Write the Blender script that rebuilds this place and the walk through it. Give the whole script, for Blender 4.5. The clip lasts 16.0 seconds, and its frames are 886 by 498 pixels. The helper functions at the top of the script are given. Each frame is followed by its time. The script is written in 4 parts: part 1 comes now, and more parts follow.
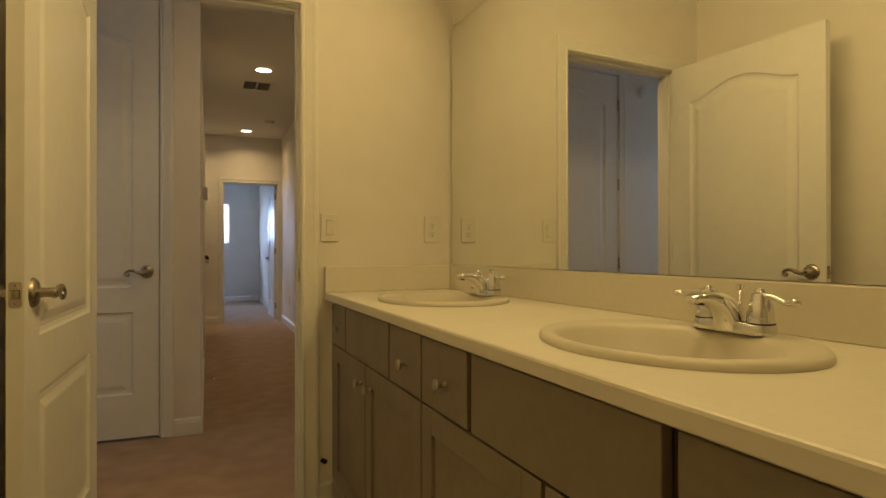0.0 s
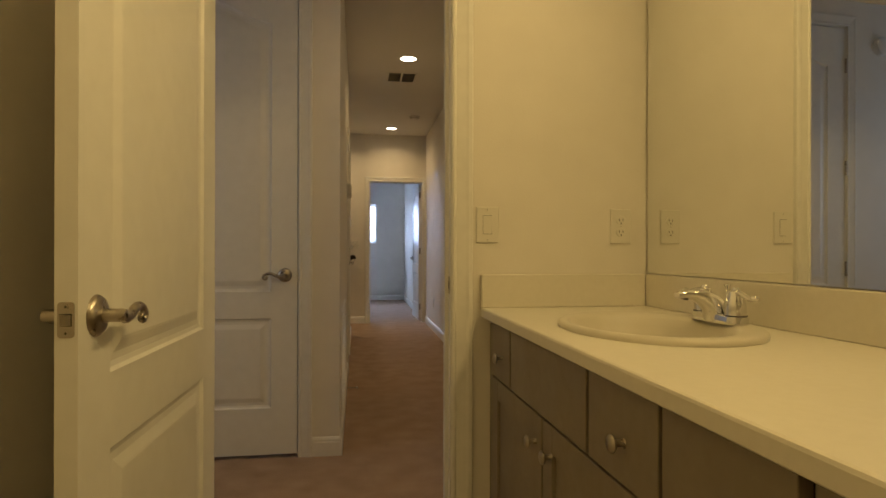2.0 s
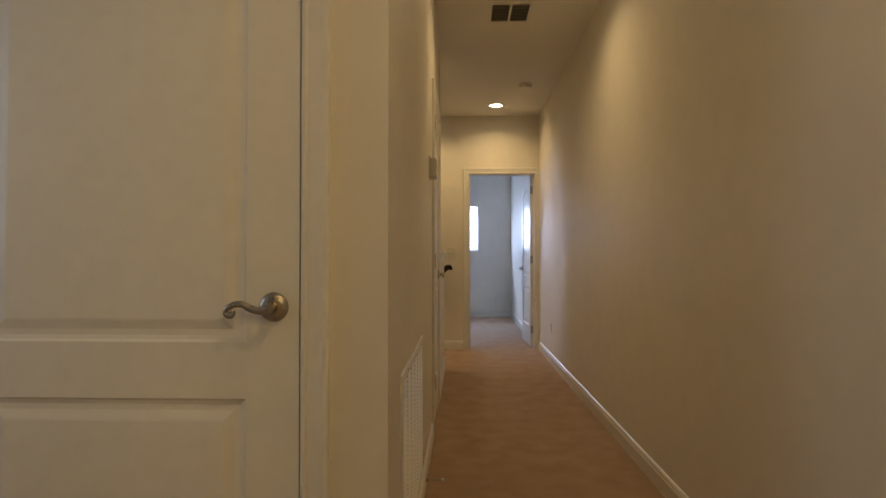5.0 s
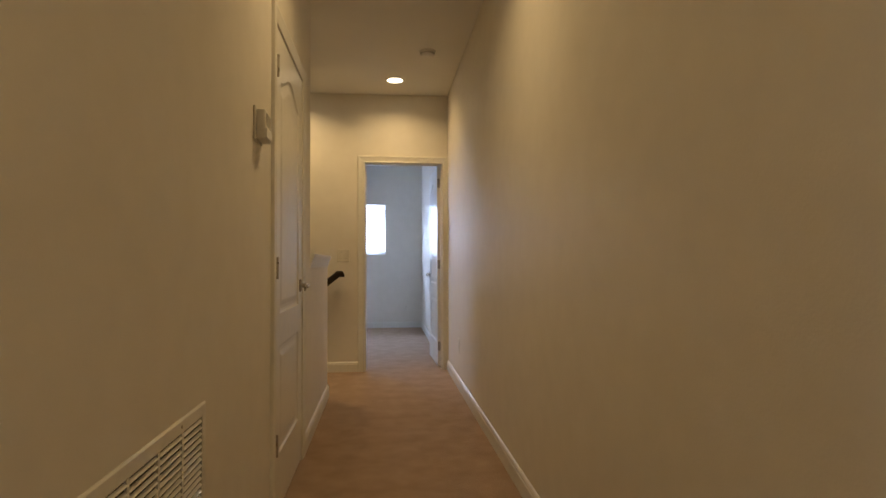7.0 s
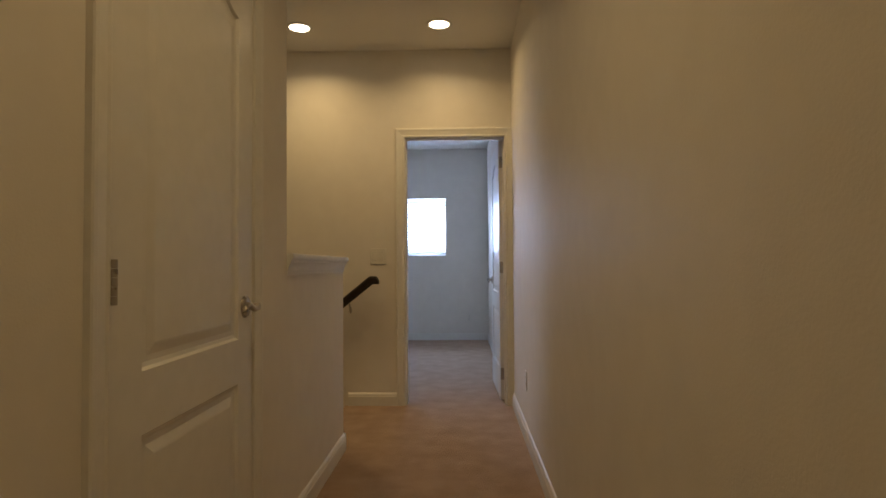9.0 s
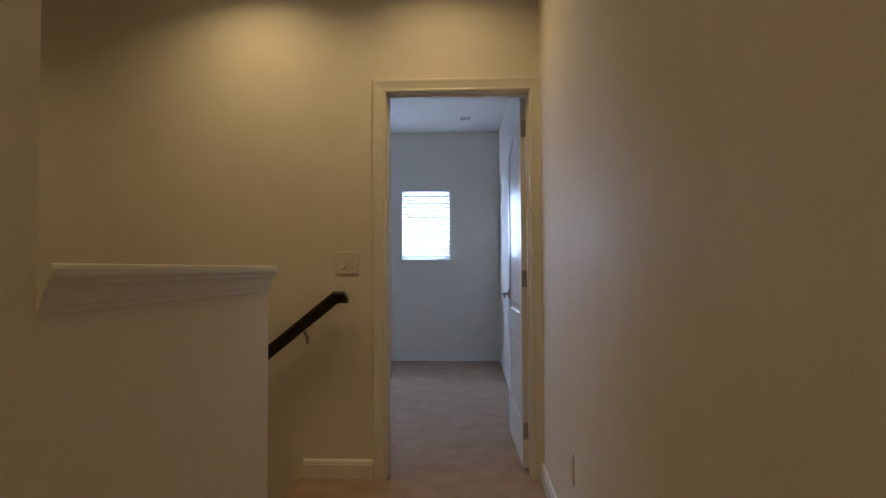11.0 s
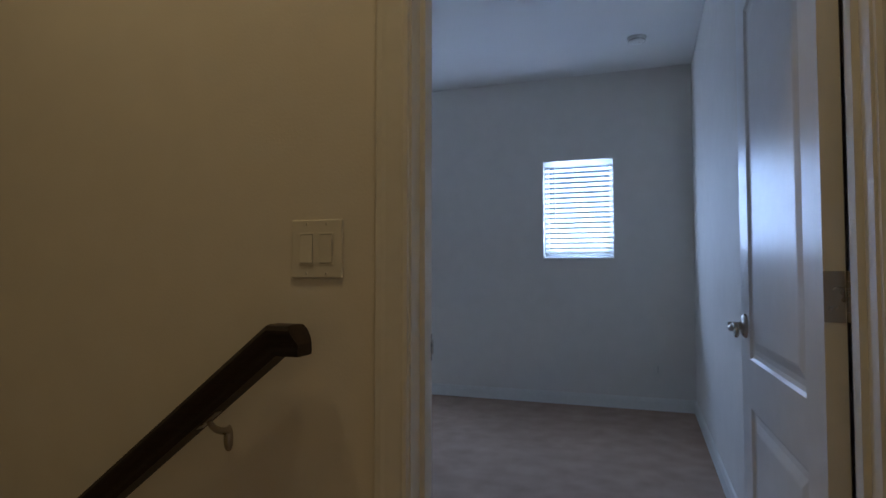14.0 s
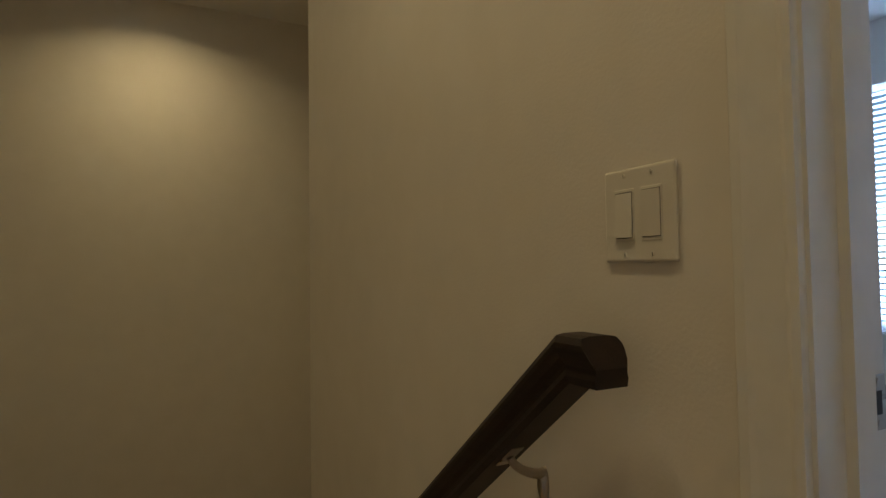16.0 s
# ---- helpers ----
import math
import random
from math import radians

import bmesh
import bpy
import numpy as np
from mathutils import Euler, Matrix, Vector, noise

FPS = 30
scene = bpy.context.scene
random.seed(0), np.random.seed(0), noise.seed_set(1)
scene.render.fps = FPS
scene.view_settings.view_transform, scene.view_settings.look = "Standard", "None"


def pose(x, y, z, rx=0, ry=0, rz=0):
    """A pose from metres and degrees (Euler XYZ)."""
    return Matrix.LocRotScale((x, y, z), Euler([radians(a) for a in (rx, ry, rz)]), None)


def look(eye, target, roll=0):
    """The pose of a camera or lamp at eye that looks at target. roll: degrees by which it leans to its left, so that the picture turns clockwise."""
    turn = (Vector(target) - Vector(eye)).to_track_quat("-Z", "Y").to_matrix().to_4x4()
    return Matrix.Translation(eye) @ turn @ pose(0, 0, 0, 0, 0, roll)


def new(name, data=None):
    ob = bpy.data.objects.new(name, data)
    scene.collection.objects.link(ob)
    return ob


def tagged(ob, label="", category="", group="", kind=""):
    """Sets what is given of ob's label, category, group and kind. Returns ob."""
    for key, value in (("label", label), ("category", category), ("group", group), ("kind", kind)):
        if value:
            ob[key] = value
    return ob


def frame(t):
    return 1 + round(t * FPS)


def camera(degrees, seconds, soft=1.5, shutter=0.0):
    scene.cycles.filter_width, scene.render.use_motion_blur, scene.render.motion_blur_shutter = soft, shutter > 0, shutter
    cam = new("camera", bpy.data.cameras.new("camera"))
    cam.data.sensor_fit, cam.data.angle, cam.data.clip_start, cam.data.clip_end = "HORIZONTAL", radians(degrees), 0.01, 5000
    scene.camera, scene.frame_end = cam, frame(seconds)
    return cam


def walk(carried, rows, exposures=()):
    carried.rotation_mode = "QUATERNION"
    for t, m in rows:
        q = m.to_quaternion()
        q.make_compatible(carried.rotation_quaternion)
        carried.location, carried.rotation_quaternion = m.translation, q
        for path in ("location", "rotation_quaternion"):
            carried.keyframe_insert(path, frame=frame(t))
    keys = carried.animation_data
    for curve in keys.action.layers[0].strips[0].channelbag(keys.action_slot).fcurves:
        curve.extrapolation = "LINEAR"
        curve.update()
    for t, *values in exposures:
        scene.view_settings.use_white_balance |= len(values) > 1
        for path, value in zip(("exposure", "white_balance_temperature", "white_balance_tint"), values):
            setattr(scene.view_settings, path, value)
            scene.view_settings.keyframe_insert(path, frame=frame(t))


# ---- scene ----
cam = camera(75.0, 16.0)
PATH = [
    (0, (0.033, 0.641, 1.046), (0.791, 2.492, 1.052), -0.1),
    (0.5, (0.066, 0.736, 1.051), (0.833, 2.583, 1.056), -0.1),
    (1, (0.105, 0.869, 1.055), (0.71, 2.775, 1.057), -0.2),
    (1.5, (0.111, 1.007, 1.051), (0.509, 2.967, 1.053), -0.0),
    (2, (0.092, 1.211, 1.061), (0.384, 3.19, 1.064), 0.1),
    (2.5, (0.082, 1.417, 1.063), (0.256, 3.41, 1.067), 0.1),
    (3, (0.101, 1.661, 1.059), (0.087, 3.661, 1.063), 0.1),
    (3.2, (0.125, 1.754, 1.063), (0.041, 3.752, 1.062), 0.1),
    (5.3, (0.18, 3.057, 1.044), (0.125, 5.055, 1.083), -0.1),
    (5.5, (0.185, 3.173, 1.046), (0.171, 5.173, 1.085), -0.2),
    (6, (0.238, 3.42, 1.044), (0.3, 5.419, 1.09), -0.3),
    (6.5, (0.327, 3.643, 1.049), (0.476, 5.637, 1.096), -0.0),
    (7, (0.448, 3.907, 1.053), (0.651, 5.896, 1.103), -0.2),
    (7.5, (0.568, 4.18, 1.041), (0.678, 6.176, 1.093), -0.6),
    (8, (0.627, 4.523, 1.061), (0.689, 6.521, 1.114), -0.4),
    (8.5, (0.673, 4.887, 1.06), (0.675, 6.886, 1.115), -0.3),
    (9, (0.691, 5.219, 1.065), (0.627, 7.217, 1.121), -0.4),
    (9.2, (0.681, 5.365, 1.076), (0.612, 7.363, 1.135), -0.4),
    (11.3, (0.715, 6.786, 1.105), (0.612, 8.783, 1.171), -0.2),
    (11.5, (0.722, 6.935, 1.099), (0.595, 8.93, 1.165), -0.0),
    (12, (0.714, 7.305, 1.101), (0.571, 9.299, 1.169), -0.1),
    (12.5, (0.717, 7.658, 1.095), (0.552, 9.65, 1.168), -0.0),
    (13, (0.711, 8.008, 1.084), (0.412, 9.984, 1.159), -0.0),
    (13.5, (0.699, 8.302, 1.094), (0.316, 10.264, 1.173), 0.1),
    (14, (0.688, 8.585, 1.087), (0.036, 10.473, 1.167), 0.0),
    (14.5, (0.695, 8.743, 1.06), (-0.28, 10.486, 1.153), -0.7),
    (15, (0.623, 8.902, 1.064), (-0.658, 10.436, 1.145), -0.5),
    (15.5, (0.588, 8.99, 1.062), (-0.943, 10.273, 1.145), -0.8),
    (16, (0.593, 9.077, 1.068), (-1.194, 9.973, 1.14), -0.8),
]
walk(cam, [(t, look(eye, target, roll)) for t, eye, target, roll in PATH],
     [(0, -0.06, 6500, 10), (3, -0.03, 6500, 10), (5.5, 0.36, 6700, 10), (6.5, 0.42, 6700, 10), (7.5, 0.32, 6600, 10), (9.2, -0.02, 6500, 10),
      (11.3, -0.38, 6350, 9), (12.5, -0.72, 6000, 8), (14, -0.90, 5800, 7), (14.5, -0.80, 5750, 6), (15.5, -0.40, 5700, 4), (16, -0.20, 5700, 3)])

# ---- world and light ----
world = bpy.data.worlds.new("world")
scene.world = world
world.use_nodes = True
wn = world.node_tree.nodes
sky = wn.new("ShaderNodeTexSky")
sky.sky_type = "NISHITA"
sky.sun_disc = False
sky.sun_elevation = radians(38)
sky.sun_rotation = radians(150)
world.node_tree.links.new(sky.outputs[0], wn["Background"].inputs[0])
wn["Background"].inputs[1].default_value = 0.08

WARM = (1.0, 0.69, 0.315)
BATH_WARM = (1.0, 0.71, 0.28)
DAY = (0.475, 0.635, 1.0)
CEIL = 2.73


def area_lamp(name, m, sx, sy, watts, colour, spread=180, shape="RECTANGLE"):
    d = bpy.data.lights.new(name, "AREA")
    d.shape, d.size, d.size_y = shape, sx, sy
    d.energy, d.color, d.spread = watts, colour, radians(spread)
    o = new(name, d)
    o.matrix_world = m
    return o


DOWNLIGHTS = [(0.53, 3.30, 4.2), (0.525, 6.233, 3.4), (0.548, 9.158, 3.5), (-0.427, 9.168, 4.3), (-2.70, 9.05, 5.6)]
for lx, ly, watts in DOWNLIGHTS:
    area_lamp("downlight_beam", pose(lx, ly, CEIL - 0.012), 0.125, 0.125, watts, WARM, 142, "DISK")
# vanity bar above the mirror
area_lamp("vanity_beam", pose(0.955, 1.85, 2.28, 0, 66, 0), 0.13, 1.25, 12.6, BATH_WARM)
# added fill from overhead, lifts the vanity fronts, backsplash and west wall
area_lamp("bath_fill_beam", pose(0.22, 0.75, CEIL - 0.115), 0.26, 0.26, 4.6, BATH_WARM, 180, "DISK")
# daylight in the window openings
area_lamp("daylight_small", pose(0.186, 13.545, 1.615, -90, 0, 0), 0.47, 0.71, 37, DAY)
area_lamp("daylight_tall", pose(-1.545, 13.545, 1.445, -90, 0, 0), 0.68, 1.58, 58, DAY)
area_lamp("daylight_lobby", pose(-2.36, 3.70, 1.55, 0, -90, 0), 1.1, 0.8, 3.0, (0.66, 0.77, 1.0))

# ---- materials ----


def material(name, colour, rough=0.5, metal=0.0, spec=0.5):
    m = bpy.data.materials.new(name)
    m.use_nodes = True
    b = m.node_tree.nodes["Principled BSDF"]
    b.inputs["Base Color"].default_value = (*colour, 1)
    b.inputs["Roughness"].default_value = rough
    b.inputs["Metallic"].default_value = metal
    b.inputs["Specular IOR Level"].default_value = spec
    return m


def add_noise(m, scale, detail=3.0, stretch=(1, 1, 1)):
    nt = m.node_tree
    tc = nt.nodes.new("ShaderNodeTexCoord")
    mp = nt.nodes.new("ShaderNodeMapping")
    mp.inputs["Scale"].default_value = stretch
    no = nt.nodes.new("ShaderNodeTexNoise")
    no.inputs["Scale"].default_value = scale
    no.inputs["Detail"].default_value = detail
    nt.links.new(tc.outputs["Object"], mp.inputs[0])
    nt.links.new(mp.outputs[0], no.inputs["Vector"])
    return no


def add_bump(m, scale, strength, distance, detail=3.0, stretch=(1, 1, 1)):
    nt = m.node_tree
    no = add_noise(m, scale, detail, stretch)
    bu = nt.nodes.new("ShaderNodeBump")
    bu.inputs["Strength"].default_value = strength
    bu.inputs["Distance"].default_value = distance
    nt.links.new(no.outputs[0], bu.inputs["Height"])
    b = nt.nodes["Principled BSDF"]
    if b.inputs["Normal"].is_linked:
        nt.links.new(b.inputs["Normal"].links[0].from_socket, bu.inputs["Normal"])
    nt.links.new(bu.outputs[0], b.inputs["Normal"])


def add_tint(m, dark, light, scale, low=0.35, high=0.65, detail=4.0, stretch=(1, 1, 1), second=0.0):
    """The base colour wanders between two tones; second: a finer grain mixed in."""
    nt = m.node_tree
    no = add_noise(m, scale, detail, stretch)
    fac = no.outputs[0]
    if second:
        fine = add_noise(m, second, 2.0, stretch)
        mx = nt.nodes.new("ShaderNodeMath")
        mx.operation = "MULTIPLY_ADD"
        mx.inputs[1].default_value = 0.5
        nt.links.new(fac, mx.inputs[0])
        hf = nt.nodes.new("ShaderNodeMath")
        hf.operation = "MULTIPLY"
        hf.inputs[1].default_value = 0.5
        nt.links.new(fine.outputs[0], hf.inputs[0])
        nt.links.new(hf.outputs[0], mx.inputs[2])
        fac = mx.outputs[0]
    ra = nt.nodes.new("ShaderNodeValToRGB")
    ra.color_ramp.elements[0].position, ra.color_ramp.elements[1].position = low, high
    ra.color_ramp.elements[0].color, ra.color_ramp.elements[1].color = (*dark, 1), (*light, 1)
    nt.links.new(fac, ra.inputs[0])
    nt.links.new(ra.outputs[0], nt.nodes["Principled BSDF"].inputs["Base Color"])


def add_rough(m, low, high, scale):
    nt = m.node_tree
    no = add_noise(m, scale, 4.0)
    mr = nt.nodes.new("ShaderNodeMapRange")
    mr.inputs["From Min"].default_value, mr.inputs["From Max"].default_value = 0.3, 0.7
    mr.inputs["To Min"].default_value, mr.inputs["To Max"].default_value = low, high
    nt.links.new(no.outputs[0], mr.inputs[0])
    nt.links.new(mr.outputs[0], nt.nodes["Principled BSDF"].inputs["Roughness"])


WALL = material("wall_paint", (0.70, 0.66, 0.585), 0.62, spec=0.3)
add_tint(WALL, (0.755, 0.715, 0.64), (0.795, 0.755, 0.68), 1.3, second=9.0)
add_bump(WALL, 170, 0.24, 0.0015, 2.0)
add_bump(WALL, 1.7, 0.12, 0.004, 1.0)
CEILING = material("ceiling_paint", (0.72, 0.69, 0.63), 0.75, spec=0.2)
add_tint(CEILING, (0.79, 0.765, 0.71), (0.825, 0.80, 0.745), 1.1)
add_bump(CEILING, 110, 0.5, 0.002, 2.0)
TRIM = material("trim_paint", (0.78, 0.76, 0.70), 0.32)
add_tint(TRIM, (0.75, 0.73, 0.67), (0.80, 0.78, 0.72), 2.5, second=30)
add_rough(TRIM, 0.33, 0.44, 6)
DOOR = material("door_paint", (0.78, 0.765, 0.72), 0.36, spec=0.22)
add_tint(DOOR, (0.755, 0.74, 0.695), (0.80, 0.785, 0.74), 1.6, second=20)
add_rough(DOOR, 0.295, 0.34, 4)
add_bump(DOOR, 60, 0.10, 0.0015, 3.0, (4, 4, 0.35))
CARPET = material("cut_pile_carpet", (0.36, 0.27, 0.2), 0.95, spec=0.1)
add_tint(CARPET, (0.37, 0.258, 0.182), (0.565, 0.408, 0.30), 7.0, 0.30, 0.70, 6.0, second=260)
add_bump(CARPET, 420, 0.9, 0.006, 2.0)
add_bump(CARPET, 11, 0.10, 0.008, 3.0)
VINYL = material("floor_vinyl", (0.42, 0.34, 0.26), 0.4)
add_tint(VINYL, (0.37, 0.30, 0.23), (0.46, 0.38, 0.29), 3.0)
LAMINATE = material("counter_laminate", (0.64, 0.60, 0.51), 0.42)
add_tint(LAMINATE, (0.72, 0.68, 0.58), (0.755, 0.715, 0.615), 2.0, second=60)
add_rough(LAMINATE, 0.38, 0.50, 5)
PORCELAIN = material("biscuit_porcelain", (0.58, 0.54, 0.44), 0.34, spec=0.4)
add_tint(PORCELAIN, (0.63, 0.59, 0.485), (0.665, 0.62, 0.515), 5.0)
add_rough(PORCELAIN, 0.32, 0.42, 8)
CABINET = material("cabinet_thermofoil", (0.228, 0.192, 0.146), 0.45)
add_tint(CABINET, (0.232, 0.195, 0.148), (0.262, 0.223, 0.172), 2.2, second=40)
add_rough(CABINET, 0.38, 0.52, 7)
# near-black, so the shade in the vanity's gaps and toe space is in the colour
SHADOW_BOX = material("cabinet_shade", (0.07, 0.055, 0.04), 0.7)
CHROME = material("chrome", (0.82, 0.82, 0.82), 0.07, 1.0)
add_rough(CHROME, 0.03, 0.06, 30)
NICKEL = material("satin_nickel", (0.44, 0.40, 0.34), 0.3, 1.0)
add_rough(NICKEL, 0.24, 0.38, 40)
PLATE = material("plate_plastic", (0.74, 0.71, 0.63), 0.34)
SLOT = material("slot_dark", (0.03, 0.028, 0.025), 0.6)
MIRROR = material("mirror_silver", (0.86, 0.87, 0.85), 0.01, 1.0)
RAILWOOD = material("espresso_wood", (0.018, 0.010, 0.007), 0.5, spec=0.35)
add_tint(RAILWOOD, (0.010, 0.006, 0.005), (0.028, 0.015, 0.010), 9, stretch=(1, 8, 8), second=60)
add_bump(RAILWOOD, 40, 0.2, 0.001, 4, (0.6, 8, 8))
BLACK = material("black_rubber", (0.012, 0.012, 0.013), 0.55)
VENTDARK = material("vent_louvre", (0.52, 0.49, 0.44), 0.6)
STAT = material("thermostat_plastic", (0.70, 0.68, 0.62), 0.4)
SCREEN = material("grey_display", (0.21, 0.20, 0.165), 0.18)
VINYLFRAME = material("window_vinyl", (0.80, 0.80, 0.78), 0.35)
SLAT = material("blind_slat", (0.82, 0.82, 0.80), 0.45)
nt = SLAT.node_tree
tr = nt.nodes.new("ShaderNodeBsdfTranslucent")
tr.inputs[0].default_value = (0.95, 0.95, 0.95, 1)
ms = nt.nodes.new("ShaderNodeMixShader")
ms.inputs[0].default_value = 0.88
nt.links.new(nt.nodes["Principled BSDF"].outputs[0], ms.inputs[1])
nt.links.new(tr.outputs[0], ms.inputs[2])
nt.links.new(ms.outputs[0], nt.nodes["Material Output"].inputs[0])
GLASS = material("window_glass", (1, 1, 1), 0.0)
GLASS.node_tree.nodes["Principled BSDF"].inputs["Transmission Weight"].default_value = 1.0
GLASS.node_tree.nodes["Principled BSDF"].inputs["IOR"].default_value = 1.02
LENS = material("lamp_lens", (1, 0.9, 0.75), 0.4)
LENS.node_tree.nodes["Principled BSDF"].inputs["Emission Color"].default_value = (1.0, 0.86, 0.62, 1)
LENS.node_tree.nodes["Principled BSDF"].inputs["Emission Strength"].default_value = 9.0
BATHLENS = material("bath_lamp_lens", (1, 0.85, 0.6), 0.5)
BATHLENS.node_tree.nodes["Principled BSDF"].inputs["Emission Color"].default_value = (1.0, 0.72, 0.30, 1)
BATHLENS.node_tree.nodes["Principled BSDF"].inputs["Emission Strength"].default_value = 2.5

# ---- mesh helpers ----


def part(name, bm, mat, parent=None, label="", smooth=False):
    bmesh.ops.recalc_face_normals(bm, faces=bm.faces)
    me = bpy.data.meshes.new(name)
    bm.to_mesh(me)
    bm.free()
    me.materials.append(mat)
    if smooth:
        me.shade_smooth()
        me.set_sharp_from_angle(angle=radians(38))
    o = new(name, me)
    if parent is not None:
        o.parent = parent
    if label:
        tagged(o, label)
    return o


def empty(name, m, parent=None):
    o = new(name)
    o.empty_display_size = 0.05
    o.matrix_world = m
    if parent is not None:
        o.parent = parent
    return o


def bx(bm, a, b, bevel=0.0, seg=1):
    lo = [min(p, q) for p, q in zip(a, b)]
    hi = [max(p, q) for p, q in zip(a, b)]
    v = [bm.verts.new((x, y, z)) for x in (lo[0], hi[0]) for y in (lo[1], hi[1]) for z in (lo[2], hi[2])]
    fs = [bm.faces.new([v[i] for i in q]) for q in ((0, 1, 3, 2), (4, 6, 7, 5), (0, 4, 5, 1), (2, 3, 7, 6), (0, 2, 6, 4), (1, 5, 7, 3))]
    if bevel:
        es = list({e for f in fs for e in f.edges})
        bmesh.ops.bevel(bm, geom=es, offset=bevel, segments=seg, affect="EDGES", profile=0.5)
    return bm


def boxes(*pairs, bevel=0.0):
    bm = bmesh.new()
    for a, b in pairs:
        bx(bm, a, b, bevel)
    return bm


def lathe(profile, seg=32, sx=1.0, sy=1.0, centre=(0, 0, 0), shift=None):
    """Revolve (radius, height[, x-shift]) round z, stretched to an ellipse."""
    bm = bmesh.new()
    rings = []
    for p in profile:
        r, h = p[0], p[1]
        dx = p[2] if len(p) > 2 else 0.0
        if r < 1e-6:
            rings.append([bm.verts.new((centre[0] + dx, centre[1], centre[2] + h))])
        else:
            rings.append([bm.verts.new((centre[0] + dx + sx * r * math.cos(2 * math.pi * k / seg),
                                        centre[1] + sy * r * math.sin(2 * math.pi * k / seg), centre[2] + h)) for k in range(seg)])
    for a, b in zip(rings, rings[1:]):
        for k in range(seg):
            n = (k + 1) % seg
            if len(a) == 1 and len(b) == 1:
                continue
            if len(a) == 1:
                bm.faces.new((a[0], b[n], b[k]))
            elif len(b) == 1:
                bm.faces.new((a[k], a[n], b[0]))
            else:
                bm.faces.new((a[k], a[n], b[n], b[k]))
    return bm


def tube(pts, radii, seg=12, bm=None, flat=1.0):
    """A round bar along points, its radius changing; flat squashes it along z."""
    bm = bm or bmesh.new()
    pts = [Vector(p) for p in pts]
    rings = []
    side = None
    for i, p in enumerate(pts):
        d = (pts[min(i + 1, len(pts) - 1)] - pts[max(i - 1, 0)]).normalized()
        if side is None:
            side = d.orthogonal().normalized()
        side = (side - d * side.dot(d)).normalized()
        up = d.cross(side)
        r = radii[i] if not isinstance(radii, (int, float)) else radii
        ring = []
        for k in range(seg):
            o = side * (r * math.cos(2 * math.pi * k / seg)) + up * (r * math.sin(2 * math.pi * k / seg))
            o.z *= flat
            ring.append(bm.verts.new(p + o))
        rings.append(ring)
    for a, b in zip(rings, rings[1:]):
        for k in range(seg):
            bm.faces.new((a[k], a[(k + 1) % seg], b[(k + 1) % seg], b[k]))
    bm.faces.new(rings[0][::-1])
    bm.faces.new(rings[-1])
    return bm


def smooth_line(pts, n=6):
    """A Catmull-Rom line through points."""
    p = [Vector(q) for q in pts]
    p = [2 * p[0] - p[1]] + p + [2 * p[-1] - p[-2]]
    out = []
    for i in range(1, len(p) - 2):
        for k in range(n):
            t = k / n
            out.append(0.5 * (2 * p[i] + (p[i + 1] - p[i - 1]) * t + (2 * p[i - 1] - 5 * p[i] + 4 * p[i + 1] - p[i + 2]) * t * t
                              + (3 * p[i] - p[i - 1] - 3 * p[i + 1] + p[i + 2]) * t ** 3))
    out.append(p[-2])
    return out


def sweep(paths, closed=True):
    """Strips between profile rows; each row is a line of points."""
    bm = bmesh.new()
    rows = [[bm.verts.new(q) for q in row] for row in paths]
    pairs = list(zip(rows, rows[1:])) + ([(rows[-1], rows[0])] if closed else [])
    for a, b in pairs:
        for k in range(len(a) - 1):
            bm.faces.new((a[k], a[k + 1], b[k + 1], b[k]))
    if closed:
        bm.faces.new([r[0] for r in rows])
        bm.faces.new([r[-1] for r in rows][::-1])
    return bm


def structure(o, label, category):
    return tagged(o, label, category, kind="structure")


# ---- shell: floors, ceiling, walls ----
XR = 1.080      # east wall of the hall
XB = 1.062      # east wall of the bathroom, at its front corner
XD = 1.069      # east wall of the bedroom
T = 0.115
bm = boxes(((0.0, 3.088, -0.25), (XR, 9.69, 0.0)), ((-2.5, 3.088, -0.25), (0.0, 4.30, 0.0)), ((-0.115, 4.30, -0.25), (0.0, 8.565, 0.0)), ((-0.20, 8.565, -0.25), (0.0, 9.69, 0.0)))
structure(part("floor_hall", bm, CARPET), "beige-brown cut pile carpet, lightly trodden", "floor")
structure(part("floor_bedroom", boxes(((-1.575, 9.69, -0.25), (XR, 13.5, 0.0)), ((-3.25, 10.565, -0.25), (-1.575, 13.5, 0.0))), CARPET), "beige-brown cut pile carpet, lightly trodden", "floor")
structure(part("floor_bathroom", boxes(((-0.56, -1.2, -0.25), (XR + 0.2, 3.088, -0.003))), VINYL), "tan sheet floor of the bathroom", "floor")
structure(part("ceiling", boxes(((-3.4, -1.35, CEIL), (1.3, 13.7, CEIL + 0.15))), CEILING), "smooth off-white painted ceiling", "ceiling")


def wall(name, label, *pairs):
    return structure(part(name, boxes(*pairs), WALL), label, "wall")


PAINTED = "warm white wall with fine orange-peel texture"
H = CEIL
wall("wall_hall_east", PAINTED, ((XR, 3.03, -0.25), (XR + T, 9.745, H)))
wall("wall_bedroom_east", PAINTED, ((XD, 9.745, -0.25), (XD + T, 13.5, H)))
# the bathroom's east side stands a little out of square, and the mirror with it
SKEW = Matrix.Translation((XB, 3.03, 0)) @ Matrix.Rotation(radians(2.4), 4, "Z") @ Matrix.Translation((-XB, -3.03, 0))
wall("wall_bathroom_east", PAINTED, ((XB, -1.25, -0.25), (XB + T, 3.03, H))).matrix_world = SKEW

